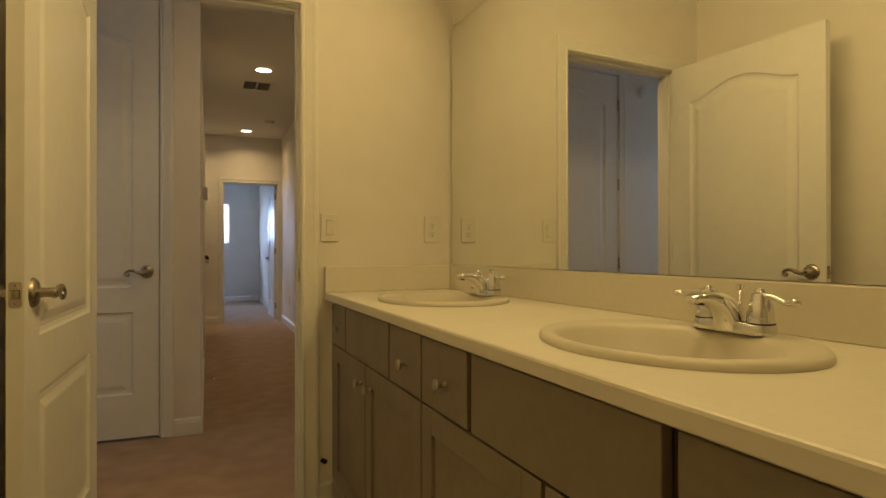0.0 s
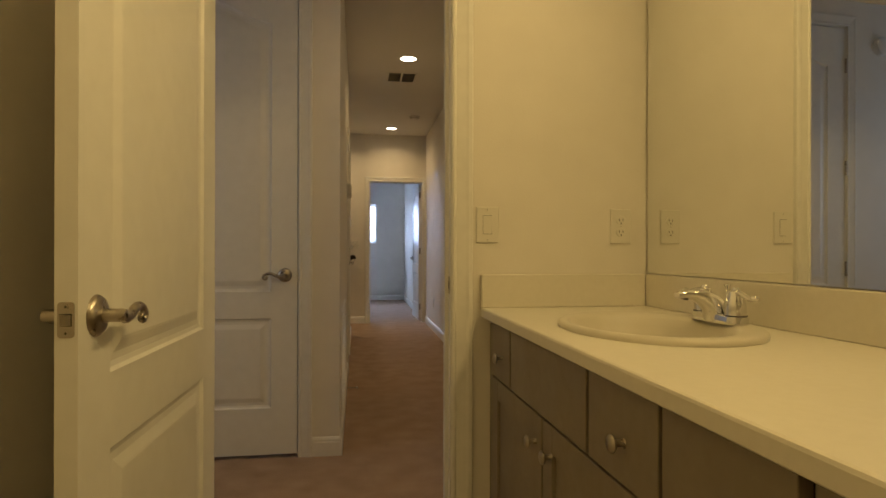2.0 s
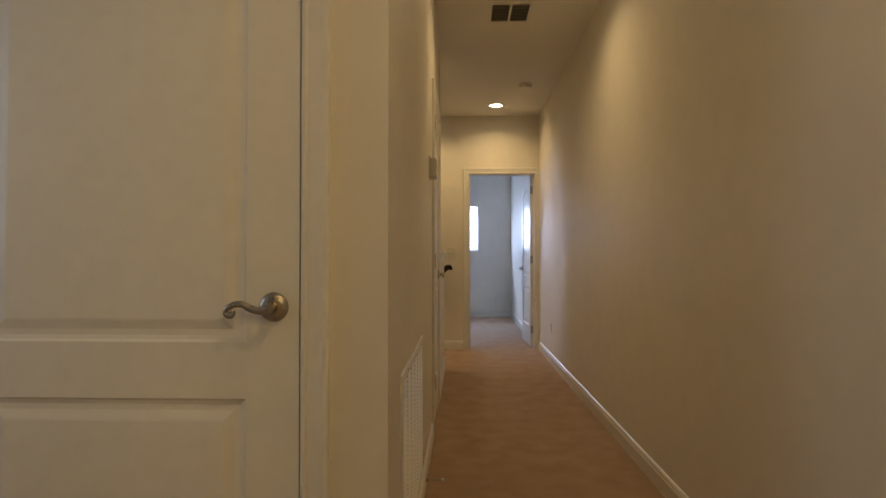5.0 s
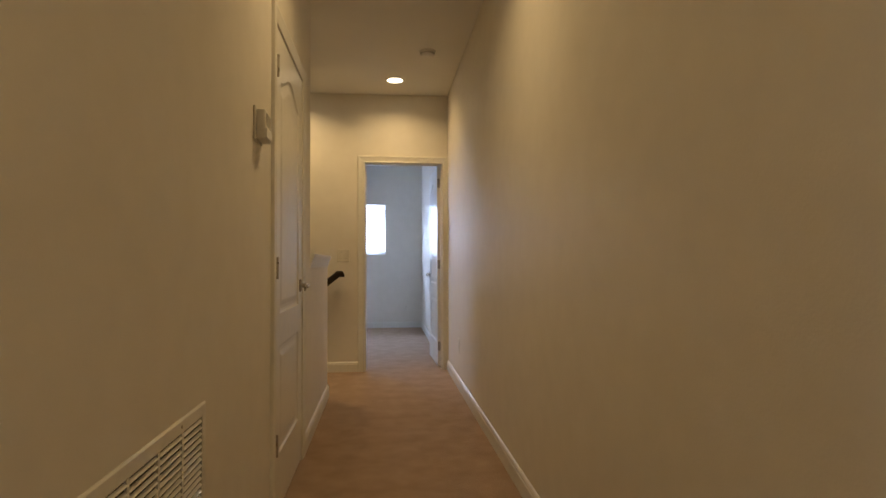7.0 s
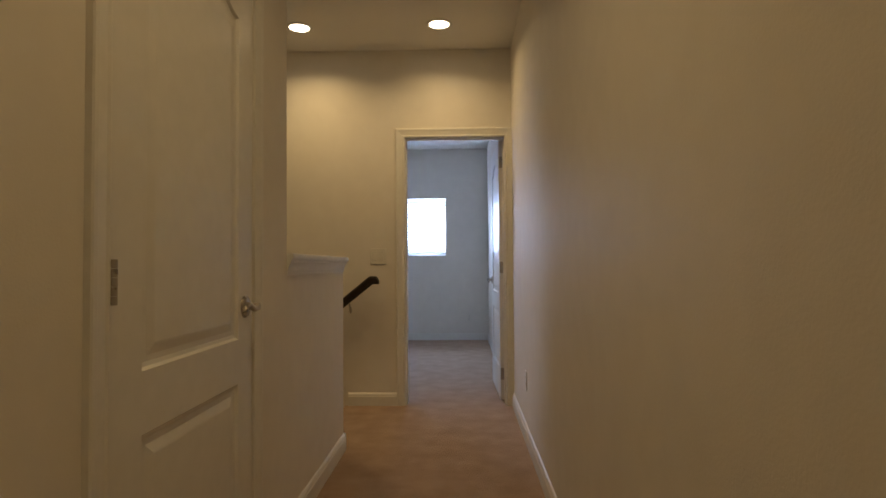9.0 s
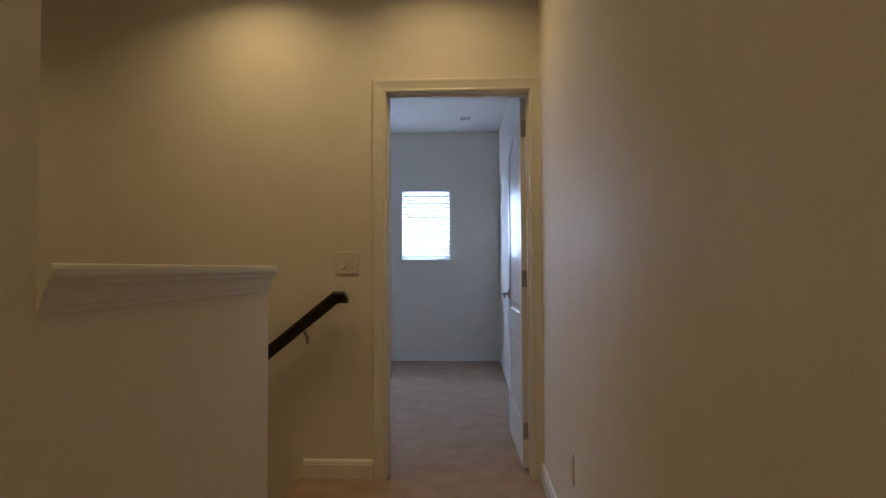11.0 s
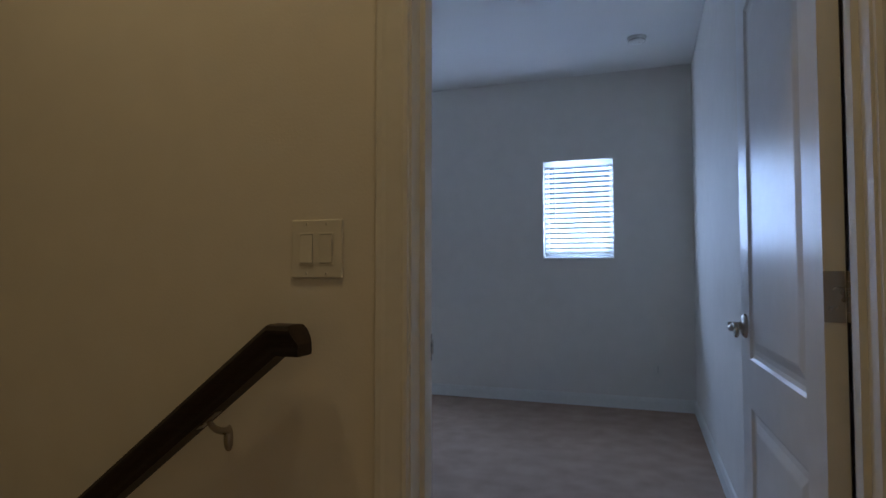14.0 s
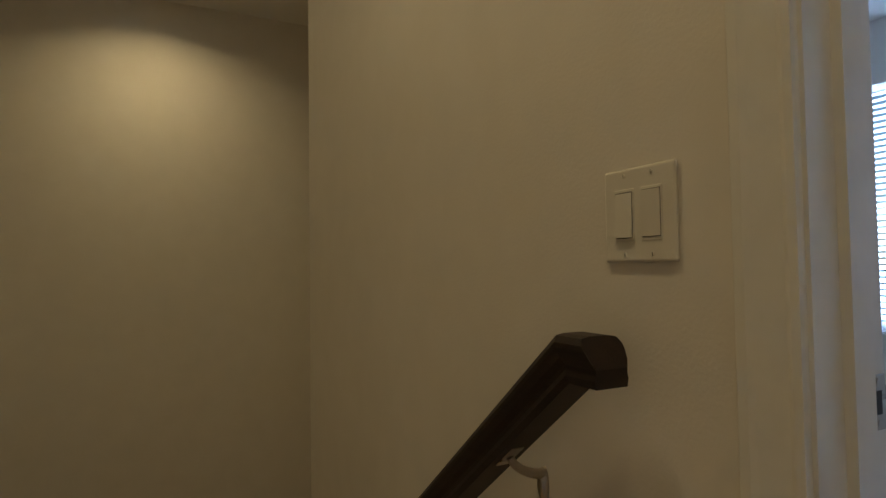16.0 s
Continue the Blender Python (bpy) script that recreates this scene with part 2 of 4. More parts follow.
# bathroom front wall with its doorway (rough opening 2.063 high)
wall("wall_bathroom_front", PAINTED, ((-2.5, 3.03, 0), (-0.396, 3.03 + T, H)), ((0.402, 3.03, -0.2), (XR, 3.03 + T, H)), ((-0.396, 3.03, 2.063), (0.402, 3.03 + T, H)))
wall("wall_bathroom_west", PAINTED, ((-0.675, -1.2, -0.25), (-0.56, 3.03, H)))
wall("wall_bathroom_south", PAINTED, ((-0.675, -1.315, -0.25), (XR + 0.2, -1.2, H)))
# lobby wall with the tall closet door
wall("wall_lobby_north", PAINTED, ((-2.5, 4.247, -0.2), (-1.148, 4.36, H)), ((-0.193, 4.247, -0.2), (0.0, 4.36, H)), ((-1.148, 4.247, 2.478), (-0.193, 4.36, H)))
wall("wall_lobby_west", PAINTED, ((-2.5, 3.145, 0), (-2.385, 4.247, 0.9)), ((-2.5, 3.145, 2.2), (-2.385, 4.247, H)), ((-2.5, 3.145, 0.9), (-2.385, 3.30, 2.2)), ((-2.5, 4.10, 0.9), (-2.385, 4.247, 2.2)))
# hall west wall with the linen closet door
wall("wall_hall_west", PAINTED, ((-T, 4.36, -0.2), (0, 6.305, H)), ((-T, 7.112, -0.2), (0, 7.48, H)), ((-T, 6.305, 2.063), (0, 7.112, H)))
wall("wall_half", "white half-height wall guarding the stairwell", ((-T, 7.48, -0.25), (0, 8.565, 1.034)))
# stairwell
wall("wall_stair_south", PAINTED, ((-3.25, 7.305, -1.6), (-T, 7.42, H)))
wall("wall_stair_west", PAINTED, ((-3.365, 7.3, -1.6), (-3.25, 10.6, H)))
wall("wall_stair_under", PAINTED, ((-2.0, 8.45, -1.6), (-T, 8.565, -0.0)))
# end wall of the hall with the bedroom doorway
wall("wall_hall_end", PAINTED, ((-1.69, 9.63, -1.6), (0.244, 9.745, H)), ((1.042, 9.63, -0.2), (XR, 9.745, H)), ((0.244, 9.63, 2.063), (1.042, 9.745, H)))
wall("wall_landing", PAINTED, ((-1.69, 9.745, -1.6), (-1.575, 10.45, H)), ((-3.25, 10.45, -1.6), (-1.575, 10.565, H)))
# bedroom
wall("wall_bedroom_west", PAINTED, ((-3.365, 10.6, -0.2), (-3.25, 13.5, H)))
W1 = (-0.10, 0.472, 1.207, 2.022)
W2 = (-1.95, -1.165, 0.60, 2.29)
YB = 13.47
wall("wall_bedroom_north", PAINTED,
     ((-3.365, YB, 0), (W2[0], YB + 0.15, H)), ((W2[0], YB, 0), (W2[1], YB + 0.15, W2[2])), ((W2[0], YB, W2[3]), (W2[1], YB + 0.15, H)),
     ((W2[1], YB, 0), (W1[0], YB + 0.15, H)), ((W1[0], YB, 0), (W1[1], YB + 0.15, W1[2])), ((W1[0], YB, W1[3]), (W1[1], YB + 0.15, H)),
     ((W1[1], YB, 0), (XR + T, YB + 0.15, H)))
wall("wall_bedroom_jog", PAINTED, ((-3.25, 10.565, 0), (-1.575, 10.65, H)))

# stairs going down along the end wall
RISE, RUN = 0.186, 0.235
bm = bmesh.new()
for k in range(1, 9):
    bx(bm, (-0.20 - RUN * k, 8.567, -1.6), (-0.20 - RUN * (k - 1) + 0.0, 9.628, -RISE * k), 0)
bx(bm, (-3.25, 7.42, -1.6), (-0.20 - RUN * 8, 10.45, -RISE * 9))
structure(part("stairs", bm, CARPET), "carpeted stairs going down to a landing", "stairs")


# ---- baseboards and casings ----
def baseboard(x0, y0, x1, y1, nx, ny, h=0.098):
    """A moulded board from one plan point to another; n points into the room."""
    prof = [(0, 0), (0.014, 0), (0.014, h - 0.028), (0.011, h - 0.022), (0.0105, h - 0.014), (0.006, h - 0.005), (0.0, h)]
    rows = [[(x0 + nx * o, y0 + ny * o, z), (x1 + nx * o, y1 + ny * o, z)] for o, z in prof]
    return structure(part("baseboard", sweep(rows), TRIM), "white moulded baseboard along the wall", "baseboard")


baseboard(XR, 3.145, XR, 9.617, -1, 0)
baseboard(XD, 9.745, XD, YB - 0.014, -1, 0)
baseboard(0, 4.233, 0, 6.250, 1, 0)
baseboard(0, 7.167, 0, 8.579, 1, 0)
baseboard(-0.115, 8.565, 0.014, 8.565, 0, 1)
baseboard(-0.145, 4.247, 0.0, 4.247, 0, -1)
baseboard(-2.385, 4.247, -1.203, 4.247, 0, -1)
baseboard(-0.18, 9.63, 0.194, 9.63, 0, -1)
baseboard(-3.25, YB, XD, YB, 0, -1)
baseboard(0.455, 3.03, 0.51, 3.03, 0, -1)
baseboard(-0.56, -1.2, -0.56, 3.03, 1, 0)
baseboard(-1.575, 9.745, 0.194, 9.745, 0, 1)


def casing(name, place, x0, x1, top, width=0.066):
    """Moulded door casing; local x along the wall, y out of it, z up."""
    prof = [(0.0, 0.0), (0.0, 0.011), (0.008, 0.013), (0.014, 0.010), (0.030, 0.0125), (0.044, 0.015), (0.052, 0.0175), (width - 0.003, 0.0175), (width, 0.014), (width, 0.0)]
    rows = [[(x0 - d, o, 0), (x0 - d, o, top + d), (x1 + d, o, top + d), (x1 + d, o, 0)] for d, o in prof]
    o = part(name, sweep(rows), TRIM)
    o.matrix_world = place
    return structure(o, "white moulded door casing round a doorway", "door casing")


def jamb(place, x0, x1, top, depth, stop):
    """Lining boards of a doorway with the stop strip; local y goes into the wall."""
    t = 0.018
    bm = boxes(((x0 - t, 0, 0), (x0, depth, top + t)), ((x1, 0, 0), (x1 + t, depth, top + t)), ((x0, 0, top), (x1, depth, top + t)),
               ((x0, stop, 0), (x0 + 0.011, stop + 0.034, top)), ((x1 - 0.011, stop, 0), (x1, stop + 0.034, top)), ((x0 + 0.011, stop, top - 0.011), (x1 - 0.011, stop + 0.034, top)))
    o = part("door_jamb", bm, TRIM)
    o.matrix_world = place
    return structure(o, "white painted door lining with stop strip", "door frame")


def frame_door(place, x0, x1, top, stop, both=True, depth=T):
    """place: x along the wall, y into the wall, origin on the near face."""
    jamb(place, x0, x1, top, depth, stop)
    casing("trim", place @ pose(0, 0, 0) @ Matrix.Diagonal((1, -1, 1, 1)), x0 - 0.005, x1 + 0.005, top + 0.005)
    if both:
        casing("trim", place @ pose(0, depth, 0), x0 - 0.005, x1 + 0.005, top + 0.005)


# ---- doors ----
def panel_rows(x0, x1, z0, z1, arch):
    """Outline rows of one moulded panel, from the rim inwards, with their depths."""
    rows = []
    for d, depth in ((0.0, 0.0), (0.006, 0.007), (0.016, 0.0095), (0.030, 0.0085), (0.050, 0.003), (0.056, 0.002)):
        line = [(x0 + d, z0 + d), (x1 - d, z0 + d)]
        n = 18 if arch else 1
        for k in range(n + 1):
            s = 1 - k / n
            x = x0 + d + (x1 - x0 - 2 * d) * s
            lift = arch * (0.5 - 0.5 * math.cos(2 * math.pi * s)) ** 0.85 if arch else 0
            line.append((x, z1 - d + lift))
        rows.append((line, depth))
    return rows


def door_face(bm, w, h, y, sign, panels):
    def add(p, depth):
        return bm.verts.new((p[0], y - sign * depth, p[1]))

    rect = [add(p, 0) for p in ((0, 0), (w, 0), (w, h), (0, h))]
    loops = [rect]
    for spec in panels:
        rows = panel_rows(*spec)
        vs = [[add(p, d) for p in line] for line, d in rows]
        loops.append(vs[0])
        for a, b in zip(vs, vs[1:]):
            for k in range(len(a)):
                bm.faces.new((a[k], a[(k + 1) % len(a)], b[(k + 1) % len(a)], b[k]))
        bm.faces.new(vs[-1])
    es = []
    for lp in loops:
        for k in range(len(lp)):
            a, b = lp[k], lp[(k + 1) % len(lp)]
            es.append(bm.edges.get((a, b)) or bm.edges.new((a, b)))
    bmesh.ops.triangle_fill(bm, edges=es, use_beauty=True)
    return rect


def door_slab(w, h, thick, tall=False):
    """A two-panel door with an arched upper panel; hinge edge at x = 0."""
    bm = bmesh.new()
    st = 0.13 if w > 0.9 else 0.115
    top = h - (0.241 if h > 2.3 else 0.205)
    panels = [(st, w - st, 0.828, top, 0.105 if w > 0.9 else 0.075), (st, w - st, 0.235, 0.692, 0.0)]
    a = door_face(bm, w, h, thick / 2, 1, panels)
    b = door_face(bm, w, h, -thick / 2, -1, panels)
    for k in range(4):
        n = (k + 1) % 4
        bm.faces.new((a[k], a[n], b[n], b[k]))
    return bm


def lever_handle(parent, x, z, y, sign, toward, name="door_handle", pin=False):
    """A scroll lever on a round rose; toward: +1 or -1, the way along x it points."""
    hd = empty(name, Matrix.Identity(4), parent)
    tagged(hd, "satin nickel scroll lever handle")
    m = Matrix.Translation((x, y, z)) @ Matrix.Rotation(radians(-90 * sign), 4, "X")
    rose = lathe([(0, 0.013), (0.012, 0.013), (0.024, 0.0115), (0.031, 0.008), (0.0345, 0.004), (0.036, 0.0)], 28)
    bmesh.ops.transform(rose, matrix=m, verts=rose.verts)
    part("rose", rose, NICKEL, hd, smooth=True)
    neck = lathe([(0.0115, 0.008), (0.0125, 0.014), (0.0115, 0.02), (0.0115, 0.044), (0.0105, 0.048), (0.004, 0.049), (0, 0.0485)], 20)
    bmesh.ops.transform(neck, matrix=m, verts=neck.verts)
    part("neck", neck, NICKEL, hd, smooth=True)
    line = smooth_line([Vector((a, 0, b)) for a, b in ((0.0, 0.0), (0.018, -0.006), (0.040, -0.002), (0.064, 0.009), (0.088, 0.006), (0.102, -0.007), (0.098, -0.018), (0.087, -0.018), (0.084, -0.010), (0.090, -0.007))], 5)
    n = len(line)
    pts = [(x + toward * p.x, y + sign * 0.040, z + p.z) for p in line]
    rad = [0.0105 - 0.0045 * min(1, 1.6 * k / n) for k in range(n)]
    part("lever", tube(pts, rad, 12), NICKEL, hd, smooth=True)
    if pin:
        pn = lathe([(0.003, 0.0475), (0.003, 0.0495), (0, 0.0495)], 10)
        bmesh.ops.transform(pn, matrix=m, verts=pn.verts)
        part("lock_pin", pn, SLOT, hd)
    return hd


def hinge(parent, z, thick, knuckle_y, leaf=True):
    """A butt hinge on the edge x = 0: leaf on the edge, knuckle beside a face."""
    hg = empty("hinge", Matrix.Identity(4), parent)
    tagged(hg, "satin nickel butt hinge")
    bm = bmesh.new()
    for k in range(5):
        a = z - 0.045 + 0.018 * k
        tube([(-0.001, knuckle_y, a + 0.0004), (-0.001, knuckle_y, a + 0.0176)], 0.0078, 12, bm)
    part("knuckle", bm, NICKEL, hg, smooth=True)
    if leaf:
        part("leaf", boxes(((-0.0015, -thick / 2 + 0.002, z - 0.045), (0.001, thick / 2, z + 0.045))), NICKEL, hg)
        for k, dz in enumerate((-0.03, 0.0, 0.03)):
            dy = 0.006 * (-1) ** k
            part("screw", tube([(-0.001, dy, z + dz), (-0.0022, dy, z + dz)], 0.003, 8), NICKEL, hg)
    return hg


def make_door(name, label, place, w, h, hinges, knuckle_side, handle_z=0.925, thick=0.035, pin=False, latch=True):
    """place: origin at the foot of the hinge edge, x along the door, y its front face's normal."""
    d = empty(name, place)
    structure(d, label, "door")
    part("slab", door_slab(w, h, thick), DOOR, d, smooth=False)
    for z in hinges:
        hinge(d, z, thick, knuckle_side * (thick / 2 + 0.0075))
    for s in (1, -1):
        lever_handle(d, w - 0.062, handle_z, s * thick / 2, s, -1, pin=pin and s == 1)
    if latch:
        lp = empty("latch_plate", Matrix.Identity(4), d)
        tagged(lp, "satin nickel latch plate in the door edge")
        bm = bmesh.new()
        bx(bm, (w - 0.001, -0.0125, handle_z - 0.0285), (w + 0.0016, 0.0125, handle_z + 0.0285))
        bmesh.ops.bevel(bm, geom=[e for e in bm.edges if abs(e.verts[0].co.x - e.verts[1].co.x) > 0.002], offset=0.0055, segments=4, affect="EDGES", profile=0.5)
        part("plate", bm, NICKEL, lp)
        # slanted spring bolt
        bm = bmesh.new()
        sec = [(-0.0075, 0.0), (-0.0075, 0.010), (-0.004, 0.0105), (0.003, 0.008), (0.0075, 0.001), (0.0075, 0.0)]
        ends = [[bm.verts.new((w + 0.001 + q, p, handle_z + z)) for p, q in sec] for z in (-0.0085, 0.0085)]
        for k in range(6):
            bm.faces.new((ends[0][k], ends[0][(k + 1) % 6], ends[1][(k + 1) % 6], ends[1][k]))
        bm.faces.new(ends[0][::-1])
        bm.faces.new(ends[1])
        part("bolt", bm, NICKEL, lp)
        part("bolt_gap", boxes(((w + 0.0012, -0.009, handle_z - 0.010), (w + 0.0019, 0.009, handle_z + 0.010))), SLOT, lp)
        for dz in (-0.021, 0.021):
            sc = part("screw", tube([(w + 0.001, 0, handle_z + dz), (w + 0.0022, 0, handle_z + dz)], 0.0038, 12), NICKEL, lp)
            part("slot", boxes(((w + 0.0021, -0.002, handle_z + dz - 0.0006), (w + 0.0025, 0.002, handle_z + dz + 0.0006)), ((w + 0.0021, -0.0006, handle_z + dz - 0.002), (w + 0.0025, 0.0006, handle_z + dz + 0.002))), SLOT, sc)
    return d


# bathroom doorway and its door, swung into the room
frame_door(pose(0, 3.03, 0), -0.378, 0.384, 2.045, 0.038)
dx, dy = -0.018, -0.80
make_door("door_1", "open white two-panel arched interior door", pose(-0.3455, 3.006, 0.014, 0, 0, math.degrees(math.atan2(dy, dx))),
          0.806, 2.03, (0.21, 1.03, 1.84), -1, handle_z=0.935, pin=True)
# tall closet door in the lobby, shut
frame_door(pose(0, 4.247, 0), -1.130, -0.211, 2.46, 0.040, both=False)
make_door("door_2", "closed tall white two-panel arched door", pose(-1.127, 4.266, 0.018) @ Matrix.Diagonal((1, -1, 1, 1)), 0.913, 2.437, (0.30, 0.93, 1.56, 2.20), 1, handle_z=0.913)
# linen closet door in the hall, shut
frame_door(Matrix.Translation((0, 0, 0)) @ pose(0, 0, 0, 0, 0, 90), 6.323, 7.094, 2.045, 0.040, both=False)
make_door("door_3", "closed white two-panel arched closet door", pose(-0.013, 6.326, 0.014, 0, 0, 90) @ Matrix.Diagonal((1, -1, 1, 1)), 0.765, 2.03, (0.30, 1.022, 1.858), 1, handle_z=0.925)
# bedroom doorway, door swung in
frame_door(pose(0, 9.63, 0), 0.262, 1.024, 2.045, 0.045)
make_door("door_4", "open white two-panel arched bedroom door", pose(1.006, 9.768, 0.014, 0, 0, 91.6), 0.758, 2.03, (0.20, 1.03, 1.86), -1, handle_z=0.917)


def strike(m):
    o = tagged(empty("strike_plate", m), "satin nickel strike plate on the door lining", "strike plate")
    part("plate", boxes(((-0.0135, -0.028, 0), (0.0135, 0.028, 0.0016)), ((0.0135, -0.016, 0), (0.021, 0.016, 0.0016)), bevel=0.0006), NICKEL, o)
    part("latch_hole", boxes(((-0.006, -0.012, 0.0012), (0.006, 0.012, 0.0019))), SLOT, o)
    for dz in (-0.021, 0.021):
        part("screw", tube([(0, dz, 0.0012), (0, dz, 0.0026)], 0.0036, 10), NICKEL, o)
    return o


strike(Matrix.Translation((0.384, 3.052, 0.948)) @ Matrix(((0, 0, -1, 0), (-1, 0, 0, 0), (0, 1, 0, 0), (0, 0, 0, 1))))
strike(Matrix.Translation((0.262, 9.7315, 0.928)) @ Matrix(((0, 0, 1, 0), (1, 0, 0, 0), (0, 1, 0, 0), (0, 0, 0, 1))))

# ---- bathroom: vanity, counter, sinks, taps, mirror ----
VX = 0.510          # plane of the cabinet fronts
CTOP = 0.876
V0, V1 = 0.84, 3.03


def knob(parent, y, z, x=VX):
    bm = lathe([(0.0, 0.028), (0.008, 0.0278), (0.0135, 0.0255), (0.0155, 0.022), (0.0135, 0.0185), (0.007, 0.0165), (0.0052, 0.012), (0.0062, 0.004), (0.0085, 0.0)], 22)
    bmesh.ops.transform(bm, matrix=Matrix.Translation((x, y, z)) @ Matrix.Rotation(radians(-90), 4, "Y"), verts=bm.verts)
    return part("knob", bm, NICKEL, parent, "satin nickel mushroom knob", smooth=True)


def slab_front(name, parent, y0, y1, z0, z1):
    bm = bmesh.new()
    bx(bm, (VX, y0, z0), (VX + 0.019, y1, z1), 0.002, 2)
    return part(name, bm, CABINET, parent)


def shaker_front(parent, y0, y1, z0, z1, st=0.062):
    """A framed door with a sunk flat panel."""
    d = part("cabinet_door", boxes(((VX + 0.009, y0 + st - 0.004, z0 + st - 0.004), (VX + 0.016, y1 - st + 0.004, z1 - st + 0.004))), CABINET, parent)
    for a, b in ((y0, y0 + st), (y1 - st, y1)):
        part("stile", boxes(((VX, a, z0), (VX + 0.019, b, z1)), bevel=0.0018), CABINET, d)
    for a, b in ((z0, z0 + st), (z1 - st, z1)):
        part("rail", boxes(((VX + 0.0003, y0 + st - 0.001, a), (VX + 0.019, y1 - st + 0.001, b)), bevel=0.0015), CABINET, d)
    return d


ZB, ZT, ZD = 0.668, 0.834, 0.110
G = 0.003


def base_unit(label, y0, y1, fronts, doors):
    u = tagged(empty("vanity_cabinet", Matrix.Translation((0, 0, 0))), label, "cabinet", "vanity units")
    # dark body and toe kick carry painted shade behind and below the fronts
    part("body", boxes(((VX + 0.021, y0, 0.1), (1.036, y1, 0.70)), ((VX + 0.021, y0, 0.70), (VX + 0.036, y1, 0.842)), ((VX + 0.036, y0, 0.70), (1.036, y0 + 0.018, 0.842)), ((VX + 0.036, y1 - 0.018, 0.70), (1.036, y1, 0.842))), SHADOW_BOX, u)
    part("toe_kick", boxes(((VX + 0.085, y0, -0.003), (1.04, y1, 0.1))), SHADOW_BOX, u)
    for a, b, knob_y in fronts:
        f = slab_front("drawer_front" if knob_y else "false_front", u, a + G, b - G, ZB + G, ZT)
        if knob_y:
            knob(f, knob_y, 0.742)
    for a, b, knob_y in doors:
        f = shaker_front(u, a + G, b - G, ZD, ZB - G)
        knob(f, knob_y, 0.598)
    return u


base_unit("dark taupe vanity base with drawers and framed doors", 2.000, 3.028, [(2.787, 2.985, 2.866), (2.262, 2.782, None), (2.002, 2.257, 2.112)], [(2.518, 2.985, 2.562), (2.002, 2.514, 2.452)])
base_unit("dark taupe vanity base with drawers and framed doors", 0.845, 1.996, [(1.735, 1.998, 1.852), (1.188, 1.720, None), (0.850, 1.168, 1.01)], [(1.455, 1.998, 1.52), (0.850, 1.449, 1.385)])
structure(part("filler_strip", boxes(((VX + 0.004, 2.989, 0.11), (VX + 0.02, 3.028, 0.826)), bevel=0.001), CABINET), "dark taupe filler strip beside the vanity", "trim")
# thin dark strip that paints the shadow line under the counter
structure(part("shadow_rail", boxes(((VX + 0.0155, 0.85, 0.836), (VX + 0.0205, 2.99, 0.842))), SHADOW_BOX), "dark strip painting the shadow in the gap below the counter", "trim")

SINKS = [(0.782, 1.454), (0.774, 2.478)]
SA, SB = 0.215, 0.266      # half depth, half width of a sink


def counter():
    bm = bmesh.new()
    x0, x1, y0, y1 = 0.484, 1.058, 0.82, 3.028
    zt, zb, r = CTOP, CTOP - 0.031, 0.006
    prof = [(x1, zt), (x0 + r, zt), (x0 + r * 0.3, zt - r * 0.3), (x0, zt - r), (x0, zb + 0.003), (x0 + 0.003, zb), (x0 + 0.025, zb)]
    rows = [[bm.verts.new((x + (0.050 if x == x1 and y == y0 else 0.0), y, z)) for y in (y0, y1)] for x, z in prof]
    for a, b in zip(rows[1:], rows[2:]):
        bm.faces.new((a[0], a[1], b[1], b[0]))
    rim = [rows[0][0], rows[0][1], rows[1][1], rows[1][0]]
    es = [bm.edges.get((rim[k], rim[(k + 1) % 4])) or bm.edges.new((rim[k], rim[(k + 1) % 4])) for k in range(4)]
    for cx, cy in SINKS:
        lp = [bm.verts.new((cx + (SA - 0.016) * math.cos(2 * math.pi * k / 40), cy + (SB - 0.016) * math.sin(2 * math.pi * k / 40), zt)) for k in range(40)]
        es += [bm.edges.new((lp[k], lp[(k + 1) % 40])) for k in range(40)]
    bmesh.ops.triangle_fill(bm, edges=es, use_beauty=True)
    bm.faces.new([bm.verts.new((x, y0, z)) for x, z in prof] + [bm.verts.new((x1, y0, zb))])
    return part("countertop", bm, LAMINATE)


tagged(counter(), "cream laminate bathroom countertop with rolled front edge", "countertop")
bm = bmesh.new()
bx(bm, (1.038, 0.82, CTOP), (1.092, 3.0275, CTOP + 0.106), 0.003, 2)
tagged(part("backsplash", bm, LAMINATE), "cream laminate backsplash along the mirror wall", "backsplash")
bm = bmesh.new()
bx(bm, (0.482, 3.008, CTOP), (1.037, 3.0295, CTOP + 0.106), 0.003, 2)
tagged(part("side_splash", bm, LAMINATE), "cream laminate side splash on the end wall", "backsplash")


